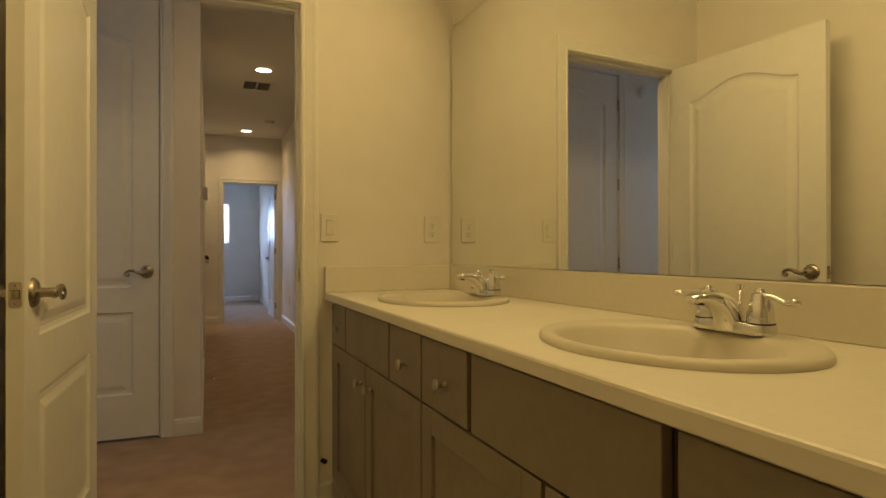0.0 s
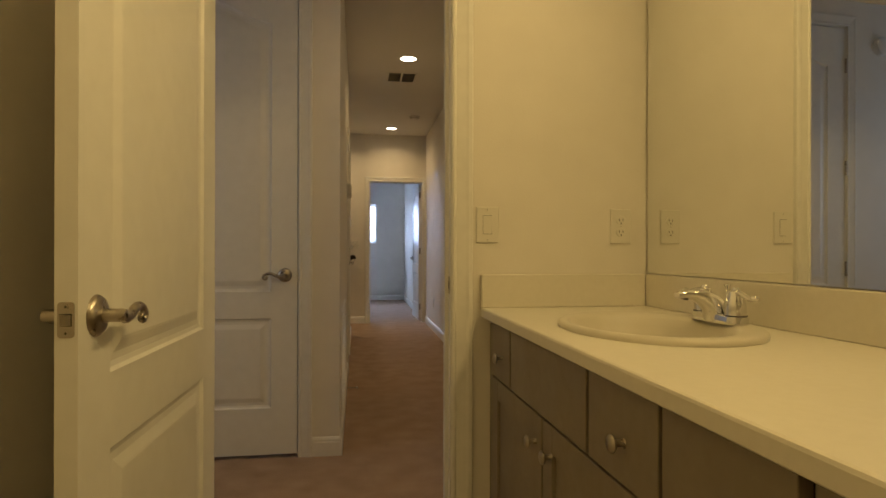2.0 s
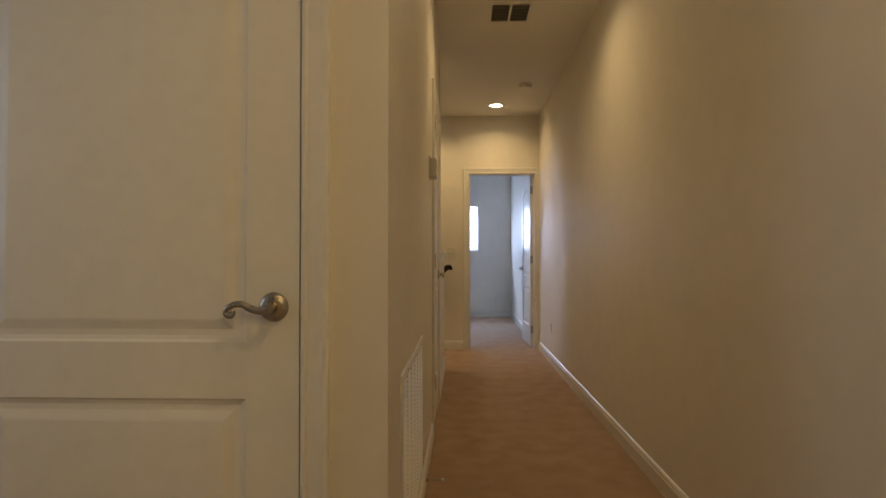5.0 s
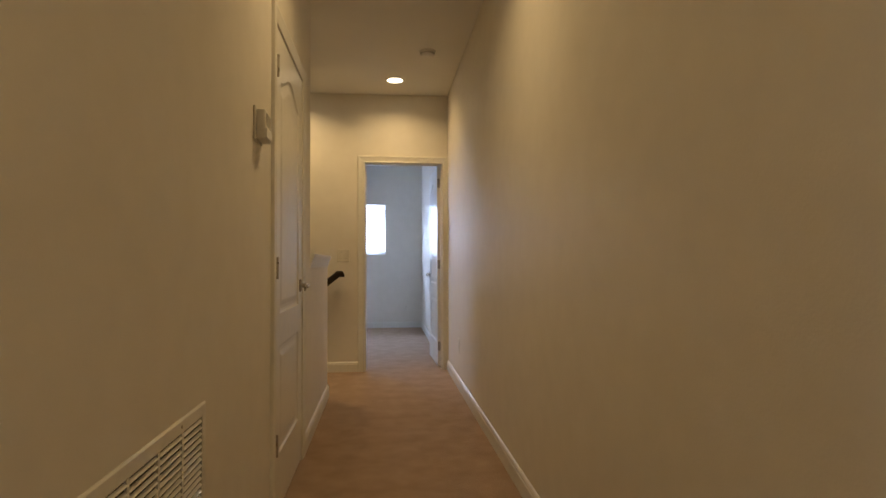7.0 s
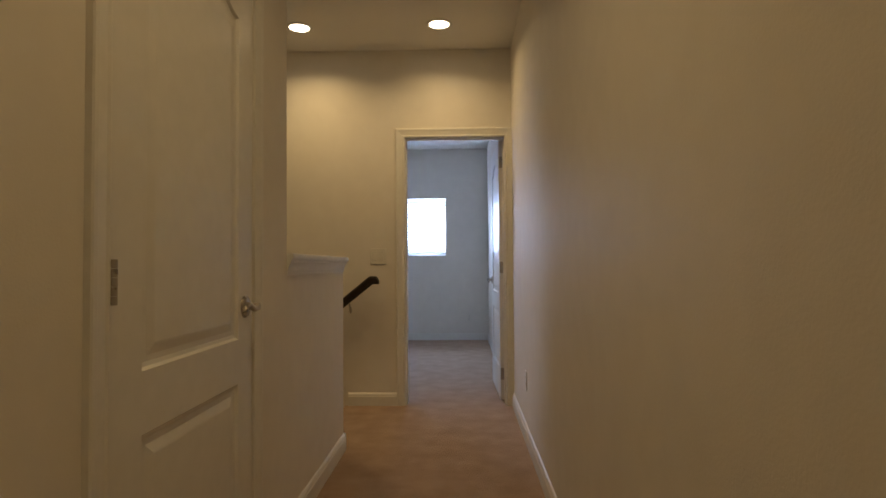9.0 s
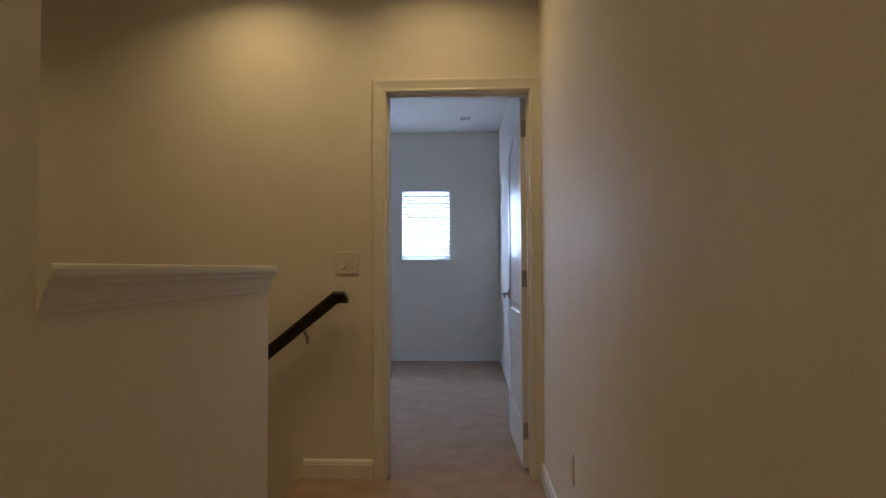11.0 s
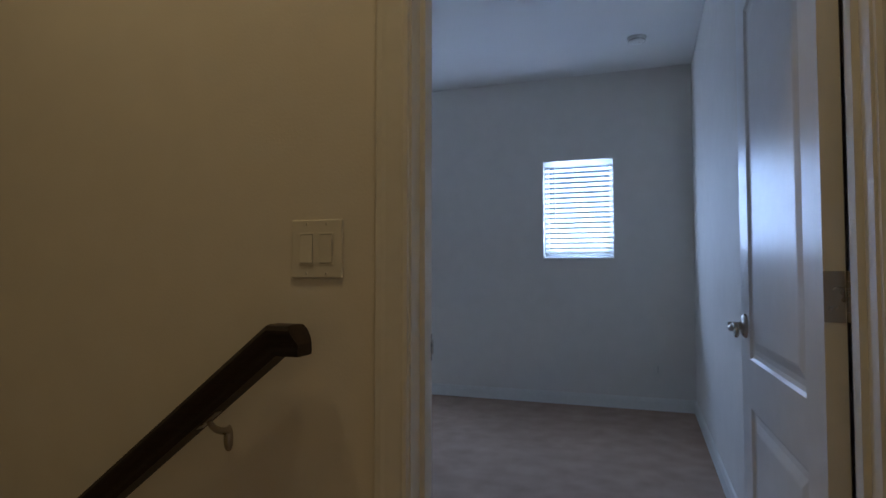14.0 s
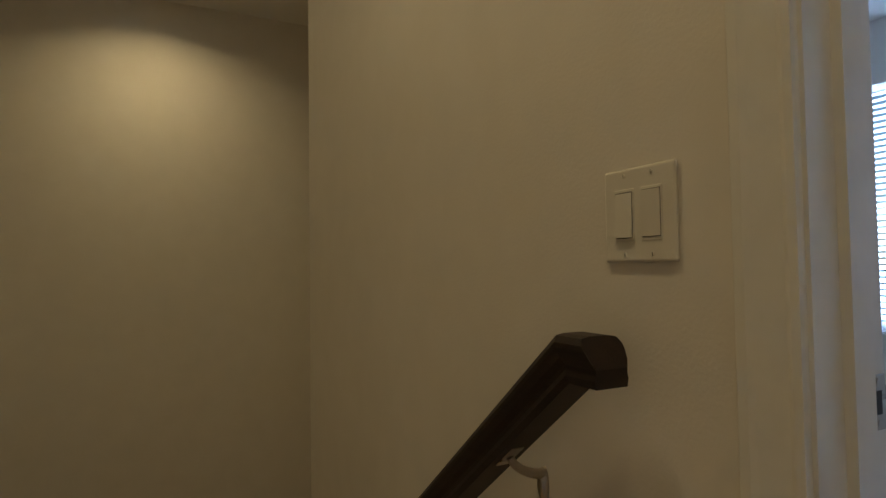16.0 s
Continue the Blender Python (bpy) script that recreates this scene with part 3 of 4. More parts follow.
def sink(cx, cy):
    s = tagged(empty("sink", Matrix.Translation((cx, cy, CTOP))), "glossy biscuit oval drop-in sink", "sink", "vanity sinks")
    prof = [(1.0, 0.0, 0), (1.006, 0.005, 0), (1.0, 0.0105, 0), (0.98, 0.0145, 0), (0.955, 0.0155, 0), (0.93, 0.0152, -0.001), (0.90, 0.0145, -0.004), (0.87, 0.014, -0.009), (0.84, 0.0132, -0.014), (0.81, 0.010, -0.018), (0.785, 0.003, -0.021),
            (0.755, -0.014, -0.023), (0.69, -0.042, -0.026), (0.58, -0.078, -0.028), (0.42, -0.104, -0.03), (0.24, -0.117, -0.03), (0.10, -0.122, -0.03), (0.09, -0.127, -0.03), (0.0, -0.127, -0.03)]
    part("basin", lathe(prof, 64, SA, SB), PORCELAIN, s, smooth=True)
    part("drain", lathe([(0.0, -0.116, 0), (0.016, -0.117, 0), (0.021, -0.120, 0), (0.022, -0.125, 0)], 20, centre=(-0.03, 0, 0)), CHROME, s, "chrome drain", smooth=True)
    return s


def faucet(cx, cy):
    """A two-handle centre-set tap; the spout points to -x."""
    f = tagged(empty("faucet", Matrix.Translation((cx, cy, CTOP + 0.0138)) @ Matrix.Diagonal((1.05, 1.05, 1.05, 1))), "polished chrome two-handle faucet", "faucet", "vanity faucets")
    bm = bmesh.new()
    out = []
    for k in range(28):
        a = 2 * math.pi * k / 28
        sy = 0.055 if math.sin(a) > 0 else -0.055
        out.append((0.027 * math.cos(a), sy + 0.027 * math.sin(a)))
    rows = []
    for sc, z in ((1.0, 0.0), (1.0, 0.014), (0.96, 0.018), (0.86, 0.020)):
        rows.append([bm.verts.new((x * sc, y * (1 - (1 - sc) * 0.35), z)) for x, y in out])
    for a, b in zip(rows, rows[1:]):
        for k in range(28):
            bm.faces.new((a[k], a[(k + 1) % 28], b[(k + 1) % 28], b[k]))
    bm.faces.new(rows[-1])
    part("base_plate", bm, CHROME, f, smooth=True)
    # spout: a thick wedge leaning forward to a flat tip
    bm = bmesh.new()
    rings = []
    for x, z, ang, ht, hw in ((-0.002, 0.003, 90, 0.031, 0.027), (-0.005, 0.018, 98, 0.029, 0.0262), (-0.013, 0.034, 115, 0.0262, 0.0245), (-0.027, 0.047, 138, 0.0222, 0.0222), (-0.046, 0.0568, 156, 0.0172, 0.0196),
                              (-0.067, 0.0625, 170, 0.0128, 0.0172), (-0.087, 0.0630, 178, 0.0100, 0.0155), (-0.101, 0.0615, 186, 0.0085, 0.0140), (-0.106, 0.0605, 188, 0.0065, 0.0115)):
        nx, nz = math.sin(radians(ang)), -math.cos(radians(ang))
        ring = []
        for k in range(24):
            c, d = math.cos(2 * math.pi * k / 24), math.sin(2 * math.pi * k / 24)
            c, d = math.copysign(abs(c) ** 0.72, c), math.copysign(abs(d) ** 0.72, d)
            ring.append(bm.verts.new((x + nx * ht * c, hw * d, z + nz * ht * c)))
        rings.append(ring)
    for a, b in zip(rings, rings[1:]):
        for k in range(24):
            bm.faces.new((a[k], a[(k + 1) % 24], b[(k + 1) % 24], b[k]))
    bm.faces.new(rings[0])
    bm.faces.new(rings[-1])
    part("spout", bm, CHROME, f, smooth=True)
    part("aerator", tube([(-0.089, 0, 0.0565), (-0.090, 0, 0.0515)], 0.0105, 16), SLOT, f, "dark aerator", smooth=True)
    part("lift_rod", tube([(0.025, 0.006, 0.01), (0.025, 0.006, 0.072), (0.025, 0.006, 0.076), (0.025, 0.006, 0.085)], [0.0032, 0.0032, 0.005, 0.0085], 12), CHROME, f, smooth=True)
    for s in (1, -1):
        h = empty("handle", Matrix.Identity(4), f)
        bm = lathe([(0.0235, 0.016), (0.0235, 0.021), (0.0225, 0.024), (0.0228, 0.030), (0.0220, 0.042), (0.0195, 0.053), (0.0170, 0.059), (0.0165, 0.066), (0.0145, 0.072), (0.008, 0.0755), (0, 0.076)], 24, centre=(0, 0.056 * s, 0))
        part("body", bm, CHROME, h, smooth=True)
        part("seam", lathe([(0.0242, 0.0192), (0.0242, 0.0212), (0.0225, 0.0212)], 24, centre=(0, 0.056 * s, 0)), SLOT, h)
        pts = smooth_line([(0.005, 0.056 * s - 0.012 * s, 0.067), (0.0, 0.056 * s + 0.006 * s, 0.069), (-0.004, 0.056 * s + 0.026 * s, 0.068), (-0.006, 0.056 * s + 0.048 * s, 0.061), (-0.006, 0.056 * s + 0.066 * s, 0.061), (-0.006, 0.056 * s + 0.076 * s, 0.065)], 5)
        k = len(pts)
        taper = {k - 1: 0.3, k - 2: 0.72, k - 3: 0.92, 0: 0.5, 1: 0.85}
        part("lever", tube(pts, [(0.0115 - 0.0048 * math.sin(math.pi * min(1.0, 1.15 * i / (k - 1)) * 0.9)) * taper.get(i, 1.0) for i in range(k)], 16, flat=0.72), CHROME, h, smooth=True)
        part("cap", lathe([(0, 0.0815), (0.006, 0.081), (0.008, 0.0775), (0.008, 0.073)], 16, centre=(0, 0.056 * s, 0)), CHROME, h, smooth=True)
    return f


for cx, cy in SINKS:
    sink(cx, cy)
    faucet(cx + 0.170, cy + 0.004)

bm = bmesh.new()
bx(bm, (1.0485, 0.82, CTOP + 0.108), (1.0545, 3.020, 2.043), 0.0012)
mr = tagged(part("mirror", bm, MIRROR), "large frameless plate mirror above the vanity", "mirror")
part("mirror_backing", boxes(((1.0547, 0.822, CTOP + 0.110), (1.0612, 3.018, 2.041))), SLOT, mr)

# vanity light bar above the mirror
vl = tagged(empty("vanity_light", Matrix.Translation((XB, 1.85, 2.28))), "satin nickel vanity light bar above the mirror", "wall lamp")
bm = bmesh.new()
bx(bm, (-0.03, -0.66, -0.05), (0.0, 0.66, 0.05), 0.006, 2)
part("back_plate", bm, NICKEL, vl)
bm = bmesh.new()
bx(bm, (-0.095, -0.63, -0.04), (-0.028, 0.63, 0.04), 0.018, 4)
part("diffuser", bm, BATHLENS, vl, "glowing frosted diffuser", smooth=True)
for y in (-0.645, 0.645):
    bm = bmesh.new()
    bx(bm, (-0.099, y - 0.014, -0.044), (-0.026, y + 0.014, 0.044), 0.006, 2)
    part("end_cap", bm, NICKEL, vl)

TURN = Matrix.Translation((0.484, 3.03, 0)) @ Matrix.Rotation(radians(1.1), 4, "Z") @ Matrix.Translation((-0.484, -3.03, 0))
for o in [o for o in scene.objects if o.parent is None and o.name.split(".")[0] in
          ("vanity_cabinet", "filler_strip", "shadow_rail", "countertop", "sink", "faucet")]:
    o.matrix_world = TURN @ o.matrix_world
for o in [o for o in scene.objects if o.parent is None and o.name.split(".")[0] in
          ("mirror", "vanity_light", "vanity_beam", "backsplash")]:
    o.matrix_world = SKEW @ o.matrix_world

# unseen dome on the bathroom ceiling, added to house the fill beam
bd = tagged(empty("fill_dome", Matrix.Translation((0.22, 0.75, CEIL))), "added frosted dome light, out of view on the bathroom ceiling", "ceiling light")
part("base", lathe([(0.0, 0.0), (0.15, 0.0), (0.155, -0.012), (0.15, -0.024)], 36), NICKEL, bd, smooth=True)
part("dome", lathe([(0.145, -0.02), (0.143, -0.05), (0.115, -0.085), (0.06, -0.106), (0.0, -0.112)], 36), BATHLENS, bd, "glowing frosted dome", smooth=True)

# ---- switches and outlets ----
def plate_body(w, h):
    bm = bmesh.new()
    bx(bm, (-w / 2, -0.0055, -h / 2), (w / 2, 0.0, h / 2), 0.0035, 3)
    return bm


def screw(parent, x, z, y=-0.0056):
    bm = lathe([(0, 0.0009), (0.0022, 0.0008), (0.0031, 0.0)], 12)
    bmesh.ops.transform(bm, matrix=Matrix.Translation((x, y, z)) @ Matrix.Rotation(radians(90), 4, "X"), verts=bm.verts)
    s = part("screw", bm, PLATE, parent, smooth=True)
    part("slot", boxes(((x - 0.0004, y - 0.0012, z - 0.0024), (x + 0.0004, y - 0.0008, z + 0.0024))), SLOT, s)


def rocker(parent, x, up):
    """A rocker paddle tilted in its own slightly proud surround."""
    w, h = 0.0142, 0.0288
    bm = bmesh.new()
    bx(bm, (x - 0.0168, -0.0066, -0.0336), (x + 0.0168, -0.0052, 0.0336), 0.0006)
    part("surround", bm, PLATE, parent)
    part("rocker_gap", boxes(((x - w - 0.0005, -0.0071, -h - 0.0011), (x + w + 0.0005, -0.0060, h + 0.0011))), SLOT, parent)
    bm = bmesh.new()
    a = [(x - w, -h), (x - w, h), (x + w, h), (x + w, -h)]
    d = {-h: -0.0098 if not up else -0.0074, h: -0.0074 if not up else -0.0098}
    front = [bm.verts.new((p[0], d[p[1]], p[1])) for p in a]
    back = [bm.verts.new((p[0], -0.0062, p[1])) for p in a]
    bm.faces.new(front)
    bm.faces.new(back[::-1])
    for k in range(4):
        bm.faces.new((front[k], front[(k + 1) % 4], back[(k + 1) % 4], back[k]))
    part("rocker", bm, PLATE, parent)


def switch(label, m, ups, w, h=0.116):
    s = tagged(empty("light_switch", m), label, "light switch")
    part("plate", plate_body(w, h), PLATE, s)
    n = len(ups)
    for k, up in enumerate(ups):
        x = (k - (n - 1) / 2) * 0.046
        rocker(s, x, up)
        screw(s, x, h * 0.42)
        screw(s, x, -h * 0.42)
    return s


def outlet(label, m, w=0.072, h=0.116):
    s = tagged(empty("wall_outlet", m), label, "outlet")
    part("plate", plate_body(w, h), PLATE, s)
    for z in (0.0195, -0.0195):
        bm = lathe([(0.0, 0.0), (0.0165, 0.0), (0.0172, -0.001), (0.0172, -0.003)], 24, 1.0, 0.86)
        bmesh.ops.transform(bm, matrix=Matrix.Translation((0, -0.0072, z)) @ Matrix.Rotation(radians(90), 4, "X"), verts=bm.verts)
        r = part("socket", bm, PLATE, s, smooth=True)
        for x, hh in ((-0.0063, 0.0045), (0.0063, 0.0036)):
            part("slot", boxes(((x - 0.0009, -0.0077, z + 0.002 - hh), (x + 0.0009, -0.0073, z + 0.002 + hh))), SLOT, r)
        bm = lathe([(0, 0.0004), (0.0025, 0.0004), (0.0025, 0)], 12)
        bmesh.ops.transform(bm, matrix=Matrix.Translation((0, -0.0073, z - 0.009)) @ Matrix.Rotation(radians(90), 4, "X"), verts=bm.verts)
        part("ground_hole", bm, SLOT, r)
    screw(s, 0, 0)
    return s


switch("cream single rocker switch beside the bathroom doorway", pose(0.504, 3.03, 1.142), [True], 0.074)
outlet("cream duplex outlet above the side splash", pose(0.958, 3.03, 1.140), 0.074)
switch("cream double rocker switch above the handrail end", pose(0.0525, 9.63, 1.135), [False, True], 0.120, 0.122)
outlet("cream duplex outlet low on the hall wall", pose(XR, 8.76, 0.362, 0, 0, -90) @ Matrix.Diagonal((1, 1, 1, 1)), 0.072)
outlet("cream duplex outlet low on the bedroom wall", pose(0.795, YB, 0.32), 0.072)

# small black tag on the wall beside the vanity
tg = tagged(part("rubber_bumper", boxes(((-0.014, -0.009, -0.009), (0.014, 0.0, 0.009)), bevel=0.003), BLACK), "small black rubber bumper stuck to the wall", "bumper")
tg.matrix_world = pose(0.479, 3.03, 0.182, 0, 32, 0)


# ---- hall: return grille, vent, thermostat, lights, detectors ----
def return_grille(y0, y1, z0, z1):
    g = tagged(empty("return_air_grille", Matrix.Translation((0, y0, z0))), "white louvred return air grille low on the wall", "air grille")
    w, h, b = y1 - y0, z1 - z0, 0.031
    rows = []
    for d, x in ((0.0, 0.0), (0.0, 0.0022), (0.004, 0.0058), (b - 0.003, 0.0066), (b, 0.0052), (b, 0.0)):
        rows.append([(x, d, d), (x, w - d, d), (x, w - d, h - d), (x, d, h - d), (x, d, d)])
    part("frame", sweep(rows, closed=False), TRIM, g)
    # near-black sheet in place of the shaded hollow behind the slats
    part("backing", boxes(((0.0005, b, b), (0.0012, w - b, h - b))), SLOT, g)
    n = 6
    cw = (w - 2 * b) / n
    for k in range(1, n):
        part("mullion", boxes(((0.001, b + cw * k - 0.005, b), (0.0062, b + cw * k + 0.005, h - b))), TRIM, g)
    m = round((h - 2 * b) / 0.0155)
    pitch = (h - 2 * b) / m
    sl = bmesh.new()
    bx(sl, (-0.0048, 0, -0.0005), (0.0048, cw - 0.010, 0.0005))
    bmesh.ops.transform(sl, matrix=Matrix.Rotation(radians(40), 4, "Y"), verts=sl.verts)
    first = None
    for k in range(n):
        for i in range(m):
            if first is None:
                first = part("slat", sl, TRIM, g)
                o = first
            else:
                o = new("slat", first.data)
                o.parent = g
            o.location = (0.0038, b + cw * k + 0.005, b + pitch * (i + 0.5))
    for yy in (w * 0.2, w * 0.8):
        bm = lathe([(0, 0.0078), (0.003, 0.0076), (0.004, 0.0064)], 10)
        bmesh.ops.transform(bm, matrix=Matrix.Translation((0, yy, h - b / 2)) @ Matrix.Rotation(radians(90), 4, "Y"), verts=bm.verts)
        part("screw", bm, NICKEL, g)
    return g


return_grille(4.526, 5.412, 0.115, 0.712)


def ceiling_vent(x0, x1, y0, y1):
    v = tagged(empty("ceiling_vent", Matrix.Translation((x0, y0, CEIL))), "ceiling air register with two dark louvred sections", "air vent")
    w, l, b = x1 - x0, y1 - y0, 0.022
    rows = []
    for d, z in ((0.0, 0.0), (0.0, -0.004), (0.005, -0.008), (b, -0.006), (b, 0.0)):
        rows.append([(d, d, z), (w - d, d, z), (w - d, l - d, z), (d, l - d, z), (d, d, z)])
    part("frame", sweep(rows, closed=False), CEILING, v)
    # dark sheet paints the shade of the duct above the louvres
    part("backing", boxes(((b, b, -0.0012), (w - b, l - b, -0.0006))), SLOT, v)
    part("divider", boxes(((w / 2 - 0.008, b, -0.0075), (w / 2 + 0.008, l - b, -0.001))), CEILING, v)
    sl = bmesh.new()
    bx(sl, (0, -0.006, -0.0006), ((w - 2 * b - 0.016) / 2, 0.006, 0.0006))
    bmesh.ops.transform(sl, matrix=Matrix.Rotation(radians(40), 4, "X"), verts=sl.verts)
    first = None
    for s in (0, 1):
        for k in range(11):
            if first is None:
                first = part("louvre", sl, VENTDARK, v)
                o = first
            else:
                o = new("louvre", first.data)
                o.parent = v
            o.location = (b + s * ((w - 2 * b) / 2 + 0.008), b + (l - 2 * b) * (k + 0.5) / 11, -0.0055)
    return v


ceiling_vent(0.360, 0.650, 6.635, 6.945)

for lx, ly, watts in DOWNLIGHTS:
    dl = tagged(empty("downlight", Matrix.Translation((lx, ly, CEIL))), "lit round recessed ceiling downlight with white trim", "ceiling light", "ceiling downlights")
    part("trim_ring", lathe([(0.068, -0.002), (0.070, -0.006), (0.076, -0.0075), (0.088, -0.005), (0.093, 0.0)], 40), TRIM, dl, "white trim ring", smooth=True)
    part("lens", lathe([(0, -0.008), (0.045, -0.0072), (0.069, -0.004), (0.069, -0.001)], 40), LENS, dl, "glowing lens", smooth=True)


def smoke_detector(x, y, z=CEIL):
    d = tagged(empty("smoke_detector", Matrix.Translation((x, y, z))), "round white smoke detector on the ceiling", "smoke detector", "smoke detectors")
    part("base", lathe([(0.066, 0.0), (0.066, -0.010), (0.063, -0.012)], 36), TRIM, d, smooth=True)
    part("cover", lathe([(0.0, -0.036), (0.028, -0.036), (0.045, -0.033), (0.054, -0.026), (0.060, -0.012)], 36), TRIM, d, smooth=True)
    part("vent_slots", lathe([(0.0545, -0.0262), (0.0575, -0.0205), (0.0585, -0.0205), (0.056, -0.0268)], 36), VENTDARK, d)
    part("test_button", lathe([(0.0, -0.039), (0.008, -0.0385), (0.010, -0.0355)], 20, centre=(0.02, 0, 0)), PLATE, d, smooth=True)
    return d


smoke_detector(0.79, 8.42)
smoke_detector(0.67, 12.80)

th = tagged(empty("thermostat", Matrix.Translation((0, 5.935, 1.484))), "white wall thermostat with a grey display", "thermostat")
bm = bmesh.new()
bx(bm, (0.0, 0.0, 0.0), (0.008, 0.130, 0.118), 0.003, 2)
part("back_plate", bm, STAT, th)
bm = bmesh.new()
bx(bm, (0.006, 0.010, 0.004), (0.040, 0.124, 0.108), 0.007, 3)
part("housing", bm, STAT, th, smooth=True)
part("display", boxes(((0.0395, 0.024, 0.050), (0.0406, 0.110, 0.096)), bevel=0.0004), SCREEN, th, "grey display")
part("flip_cover", boxes(((0.0392, 0.016, 0.010), (0.043, 0.118, 0.042)), bevel=0.0014), STAT, th)

# spring door stop on the baseboard
ds = tagged(empty("door_stop", Matrix.Translation((0.014, 5.49, 0.052))), "coiled metal spring door stop on the baseboard", "door stop")
part("base", lathe([(0.009, 0), (0.008, 0.006), (0.005, 0.008)], 14), NICKEL, ds).matrix_local = pose(0, 0, 0, 0, 90, 0)
pts = [(0.006 + 0.062 * k / 90, 0.0046 * math.cos(k * 0.9), 0.0046 * math.sin(k * 0.9)) for k in range(91)]
part("spring", tube(pts, 0.0013, 6), NICKEL, ds, smooth=True)
part("tip", lathe([(0.0055, 0.066), (0.0075, 0.068), (0.0075, 0.078), (0.005, 0.081), (0, 0.081)], 14), TRIM, ds, "white rubber tip", smooth=True).matrix_local = pose(0, 0, 0, 0, 90, 0)

# round chime on the lobby wall beside the tall door
ch = tagged(part("wall_alarm", lathe([(0.0, 0.038), (0.03, 0.037), (0.052, 0.028), (0.060, 0.012), (0.062, 0.0)], 32), TRIM, smooth=True), "round white alarm on the lobby wall", "alarm")
ch.matrix_world = pose(-1.40, 4.247, 2.36, 90, 0, 0)

# ---- stair guard cap and handrail ----
prof = [(-0.002, 1.028), (0.004, 1.030), (0.006, 1.040), (0.010, 1.044), (0.011, 1.052), (0.017, 1.066), (0.026, 1.077), (0.030, 1.079), (0.030, 1.087), (0.034, 1.0905), (0.040, 1.0905), (0.044, 1.095), (0.045, 1.106), (0.042, 1.113), (0.036, 1.116)]
x0, x1, y0, y1 = -T, 0.0, 7.48, 8.565
rows = [[(x0 - o, y0, z), (x0 - o, y1 + o, z), (x1 + o, y1 + o, z), (x1 + o, y0, z)] for o, z in [(0.62 * a, b) for a, b in prof]]
bm = sweep(rows, closed=False)
bm.faces.new([bm.verts.new(p) for p in rows[-1]])
bm.faces.new([bm.verts.new(r[3]) for r in rows] + [bm.verts.new(r[0]) for r in rows[::-1]])
structure(part("half_wall_cap", bm, TRIM), "white moulded cap along the half wall", "wall cap")


def rail_profile():
    """Cross-section of the handrail: across the wall, up."""
    h = [(0.000, -0.060), (0.024, -0.060), (0.026, -0.050), (0.024, -0.043), (0.0245, -0.037), (0.029, -0.028), (0.032, -0.016), (0.032, -0.010), (0.027, -0.002), (0.014, 0.0)]
    return h[1:] + [(-a, b) for a, b in h[:0:-1]]


hr = tagged(empty("handrail", Matrix.Translation((0, 9.63, 0))), "dark espresso wooden handrail on wall brackets", "handrail")
RY = -0.068
prof = rail_profile()
slope = radians(38.9)
knee = Vector((-0.004, 0.985))
low = knee - Vector((math.cos(slope), math.sin(slope))) * 2.6
half = slope / 2
rows = []
for a, b in prof:
    # mitred knee: the section is sheared along the bisector
    kx = knee.x - b * math.tan(half)
    rows.append([(low.x - b * math.sin(slope), RY + a, low.y + b * math.cos(slope)), (kx, RY + a, knee.y + b), (0.045 + 0.022 * min(1.0, -b / 0.035), RY + a, knee.y + b)])
bm = sweep(rows)
part("rail", bm, RAILWOOD, hr)


def rail_bracket(x, z):
    b = empty("bracket", Matrix.Identity(4), hr)
    tagged(b, "satin nickel handrail bracket")
    bm = lathe([(0, 0.012), (0.010, 0.0110), (0.015, 0.007), (0.0165, 0.0)], 22, 0.62, 1.75)
    bmesh.ops.transform(bm, matrix=Matrix.Translation((x - 0.004, 0, z - 0.056)) @ Matrix.Rotation(radians(90), 4, "X"), verts=bm.verts)
    part("wall_plate", bm, NICKEL, b, smooth=True)
    pts = smooth_line([(x - 0.004, -0.004, z - 0.038), (x - 0.004, -0.020, z - 0.036), (x - 0.002, -0.044, z - 0.026), (x, RY + 0.008, z - 0.014), (x, RY, z - 0.002)], 5)
    part("arm", tube(pts, [0.0085 - 0.0025 * k / len(pts) for k in range(len(pts))], 12), NICKEL, b, smooth=True)
    pl = bmesh.new()
    bx(pl, (-0.03, -0.011, -0.0025), (0.03, 0.011, 0.0), 0.001)
    bmesh.ops.transform(pl, matrix=Matrix.Translation((x, RY, z)) @ Matrix.Rotation(-slope, 4, "Y"), verts=pl.verts)
    part("saddle", pl, NICKEL, b)


for d in (0.246, 1.40):
    rail_bracket(knee.x - d * math.cos(slope) + 0.0595 * math.sin(slope), knee.y - d * math.sin(slope) - 0.0595 * math.cos(slope))


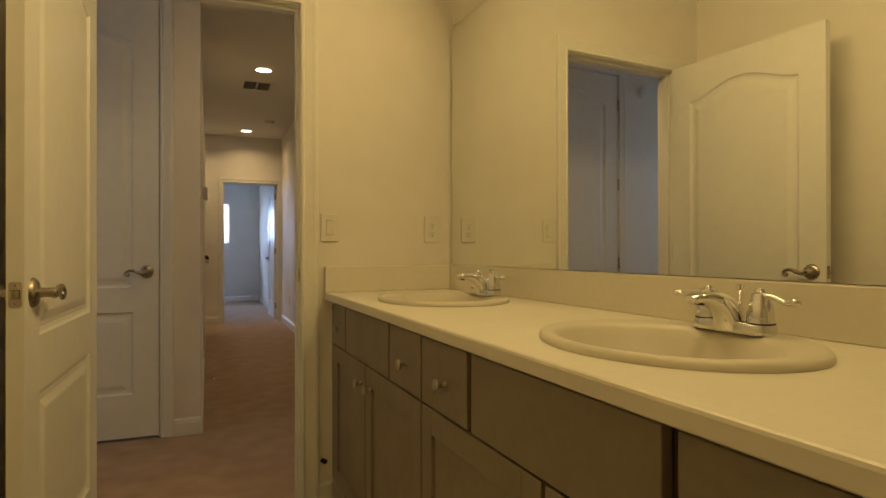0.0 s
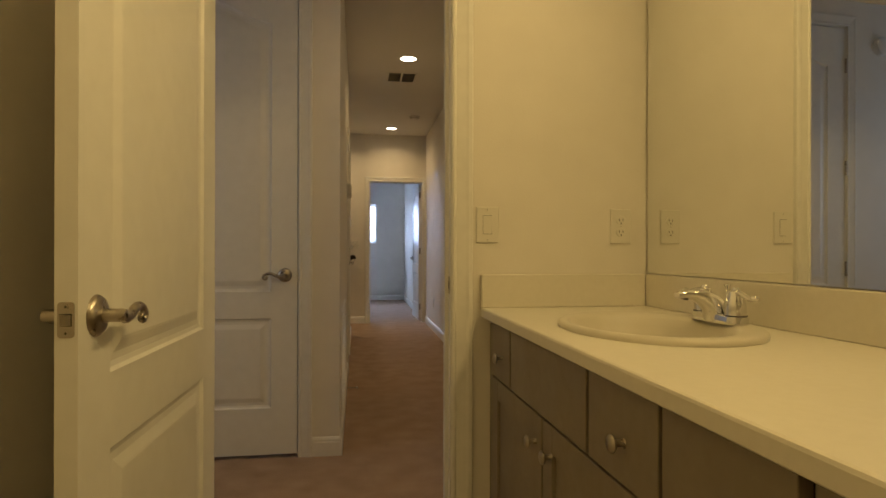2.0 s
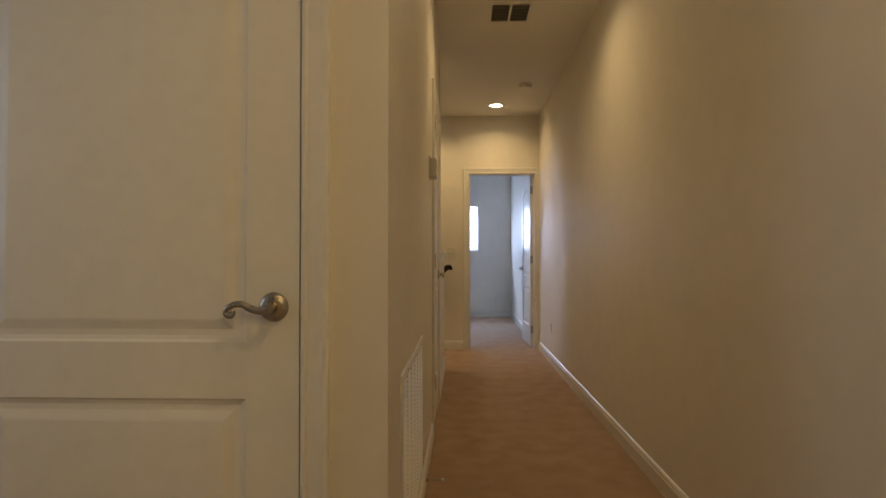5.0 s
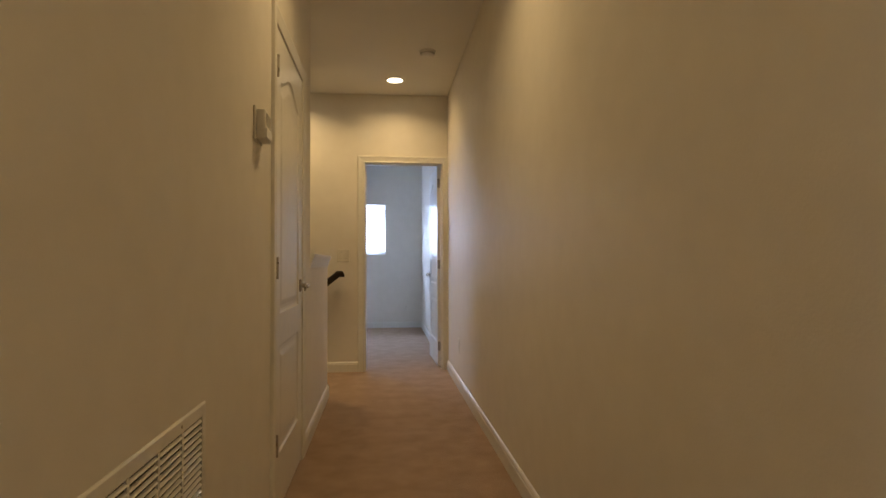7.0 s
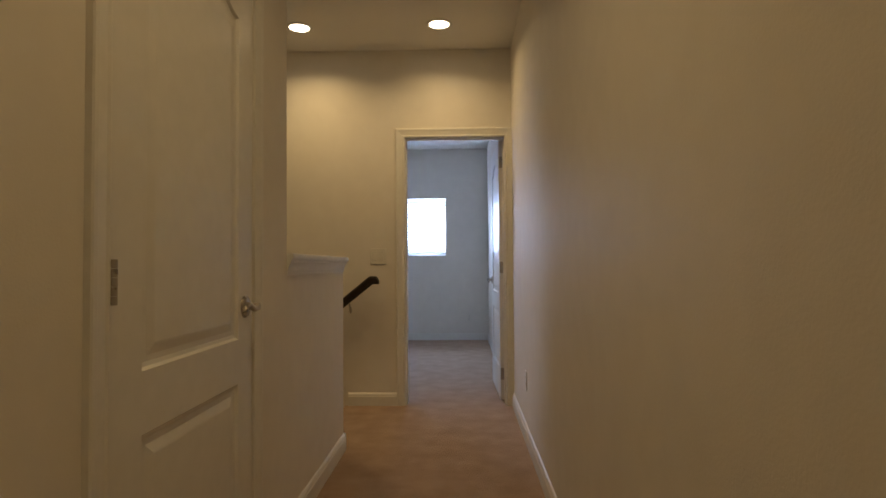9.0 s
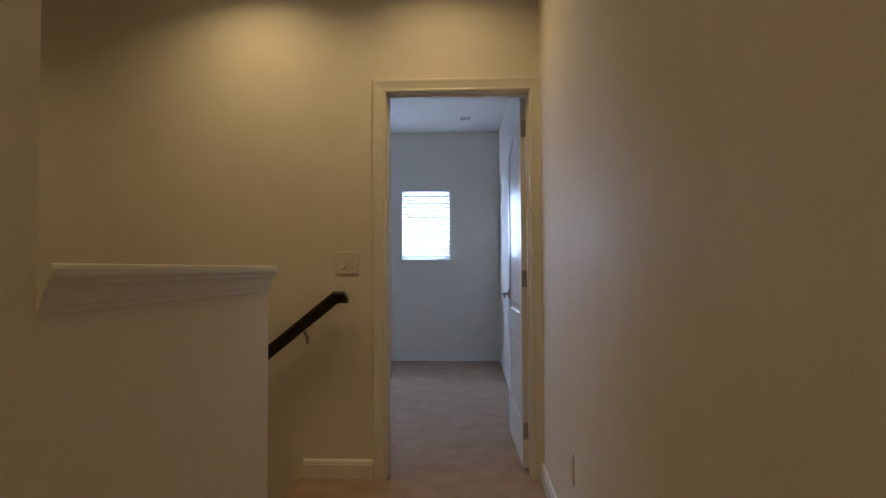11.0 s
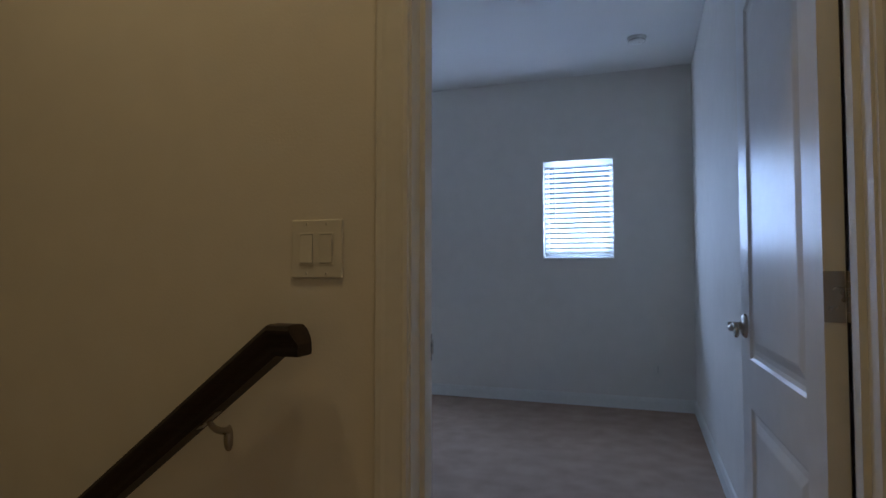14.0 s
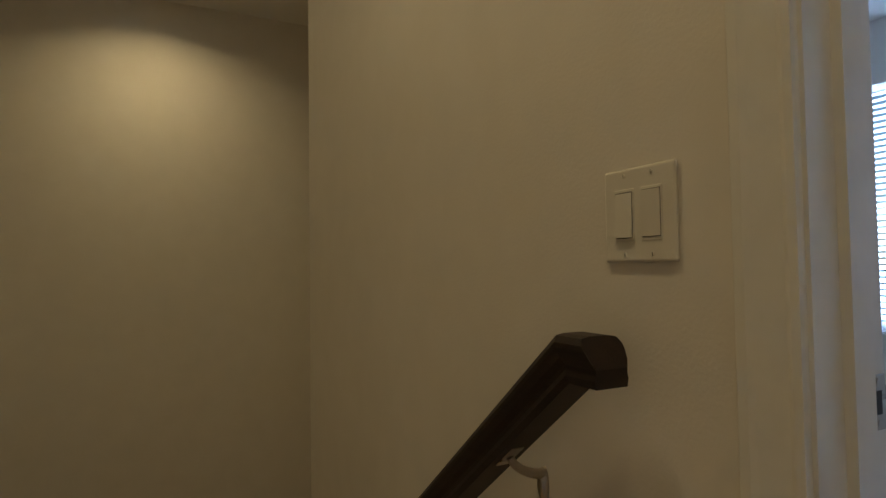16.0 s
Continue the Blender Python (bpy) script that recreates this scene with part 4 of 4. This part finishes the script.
# ---- bedroom windows with blinds ----
def window(name, x0, x1, z0, z1, meeting):
    w = structure(empty(name, Matrix.Translation((x0, YB, z0))), "white vinyl window with lowered white slat blinds", "window")
    W, Hh = x1 - x0, z1 - z0
    f, ya, yb = 0.035, 0.080, 0.135
    part("window_frame", boxes(((0, ya, 0), (f, yb, Hh)), ((W - f, ya, 0), (W, yb, Hh)), ((f, ya, 0), (W - f, yb, f)), ((f, ya, Hh - f), (W - f, yb, Hh))), VINYLFRAME, w)
    if meeting:
        part("meeting_rail", boxes(((f, ya + 0.008, meeting - 0.022), (W - f, yb - 0.012, meeting + 0.022)), bevel=0.002), VINYLFRAME, w)
    for a, b in ((f, meeting - 0.022), (meeting + 0.022, Hh - f)) if meeting else ((f, Hh - f),):
        g = part("pane", boxes(((f, 0.104, a), (W - f, 0.108, b))), GLASS, w)
        g.visible_shadow = False
    part("window_sill", boxes(((-0.0, -0.012, -0.016), (W, 0.08, 0.0)), bevel=0.003), TRIM, w)
    return w


def blind(x0, x1, z0, z1, tilt):
    b = tagged(empty("window_blind", Matrix.Translation((x0, YB, z0))), "lowered white faux-wood slat blind, slats tilted", "blind", "bedroom blinds")
    W, Hh = x1 - x0, z1 - z0
    part("headrail", boxes(((0.004, 0.012, Hh - 0.045), (W - 0.004, 0.066, Hh - 0.003)), bevel=0.002), SLAT, b)
    part("bottom_rail", boxes(((0.006, 0.018, 0.006), (W - 0.006, 0.062, 0.022)), bevel=0.003), SLAT, b)
    pitch = 0.0425
    n = int((Hh - 0.075) / pitch)
    bm = bmesh.new()
    bx(bm, (0.006, -0.025, -0.0014), (W - 0.006, 0.025, 0.0014), 0.0008)
    first = None
    for k in range(n):
        if first is None:
            first = part("slat", bm, SLAT, b)
            o = first
        else:
            o = new("slat", first.data)
            o.parent = b
        o.location = (0, 0.040, 0.040 + pitch * (k + 0.4))
        o.rotation_euler = (radians(tilt + 1.2 * math.sin(k * 2.1)), 0, 0)
    for fx in (0.16, 0.84):
        part("ladder_cord", tube([(W * fx, 0.0385, 0.02), (W * fx, 0.0385, Hh - 0.045)], 0.0011, 6), SLAT, b)
    part("wand", tube([(W * 0.15, 0.008, Hh - 0.05), (W * 0.15 + 0.004, 0.006, Hh * 0.36)], 0.004, 8), STAT, b, smooth=True)
    return b


window("window_1", *W1, 0)
window("window_2", *W2, 0.83)
blind(W1[0] + 0.004, W1[1] - 0.004, W1[2], W1[3], 33)
blind(W2[0] + 0.004, W2[1] - 0.004, W2[2], W2[3], 33)

# window at the far end of the lobby
lw = structure(empty("window_3", Matrix.Translation((-2.47, 3.30, 0.9))), "white vinyl window at the end of the lobby", "window")
part("window_frame", boxes(((0, 0, 0), (0.05, 0.035, 1.3)), ((0, 0.765, 0), (0.05, 0.80, 1.3)), ((0, 0.035, 0), (0.05, 0.765, 0.035)), ((0, 0.035, 1.265), (0.05, 0.765, 1.3))), VINYLFRAME, lw)
part("pane", boxes(((0.02, 0.035, 0.035), (0.024, 0.765, 1.265))), GLASS, lw).visible_shadow = False

# ground outside, reaching the horizon
GRASS = material("outdoor_ground", (0.09, 0.11, 0.05), 0.9)
add_tint(GRASS, (0.06, 0.08, 0.035), (0.13, 0.14, 0.07), 0.4)
structure(part("ground", boxes(((-900, -900, -3.3), (900, 900, -3.2))), GRASS), "grass ground outside the house", "ground")
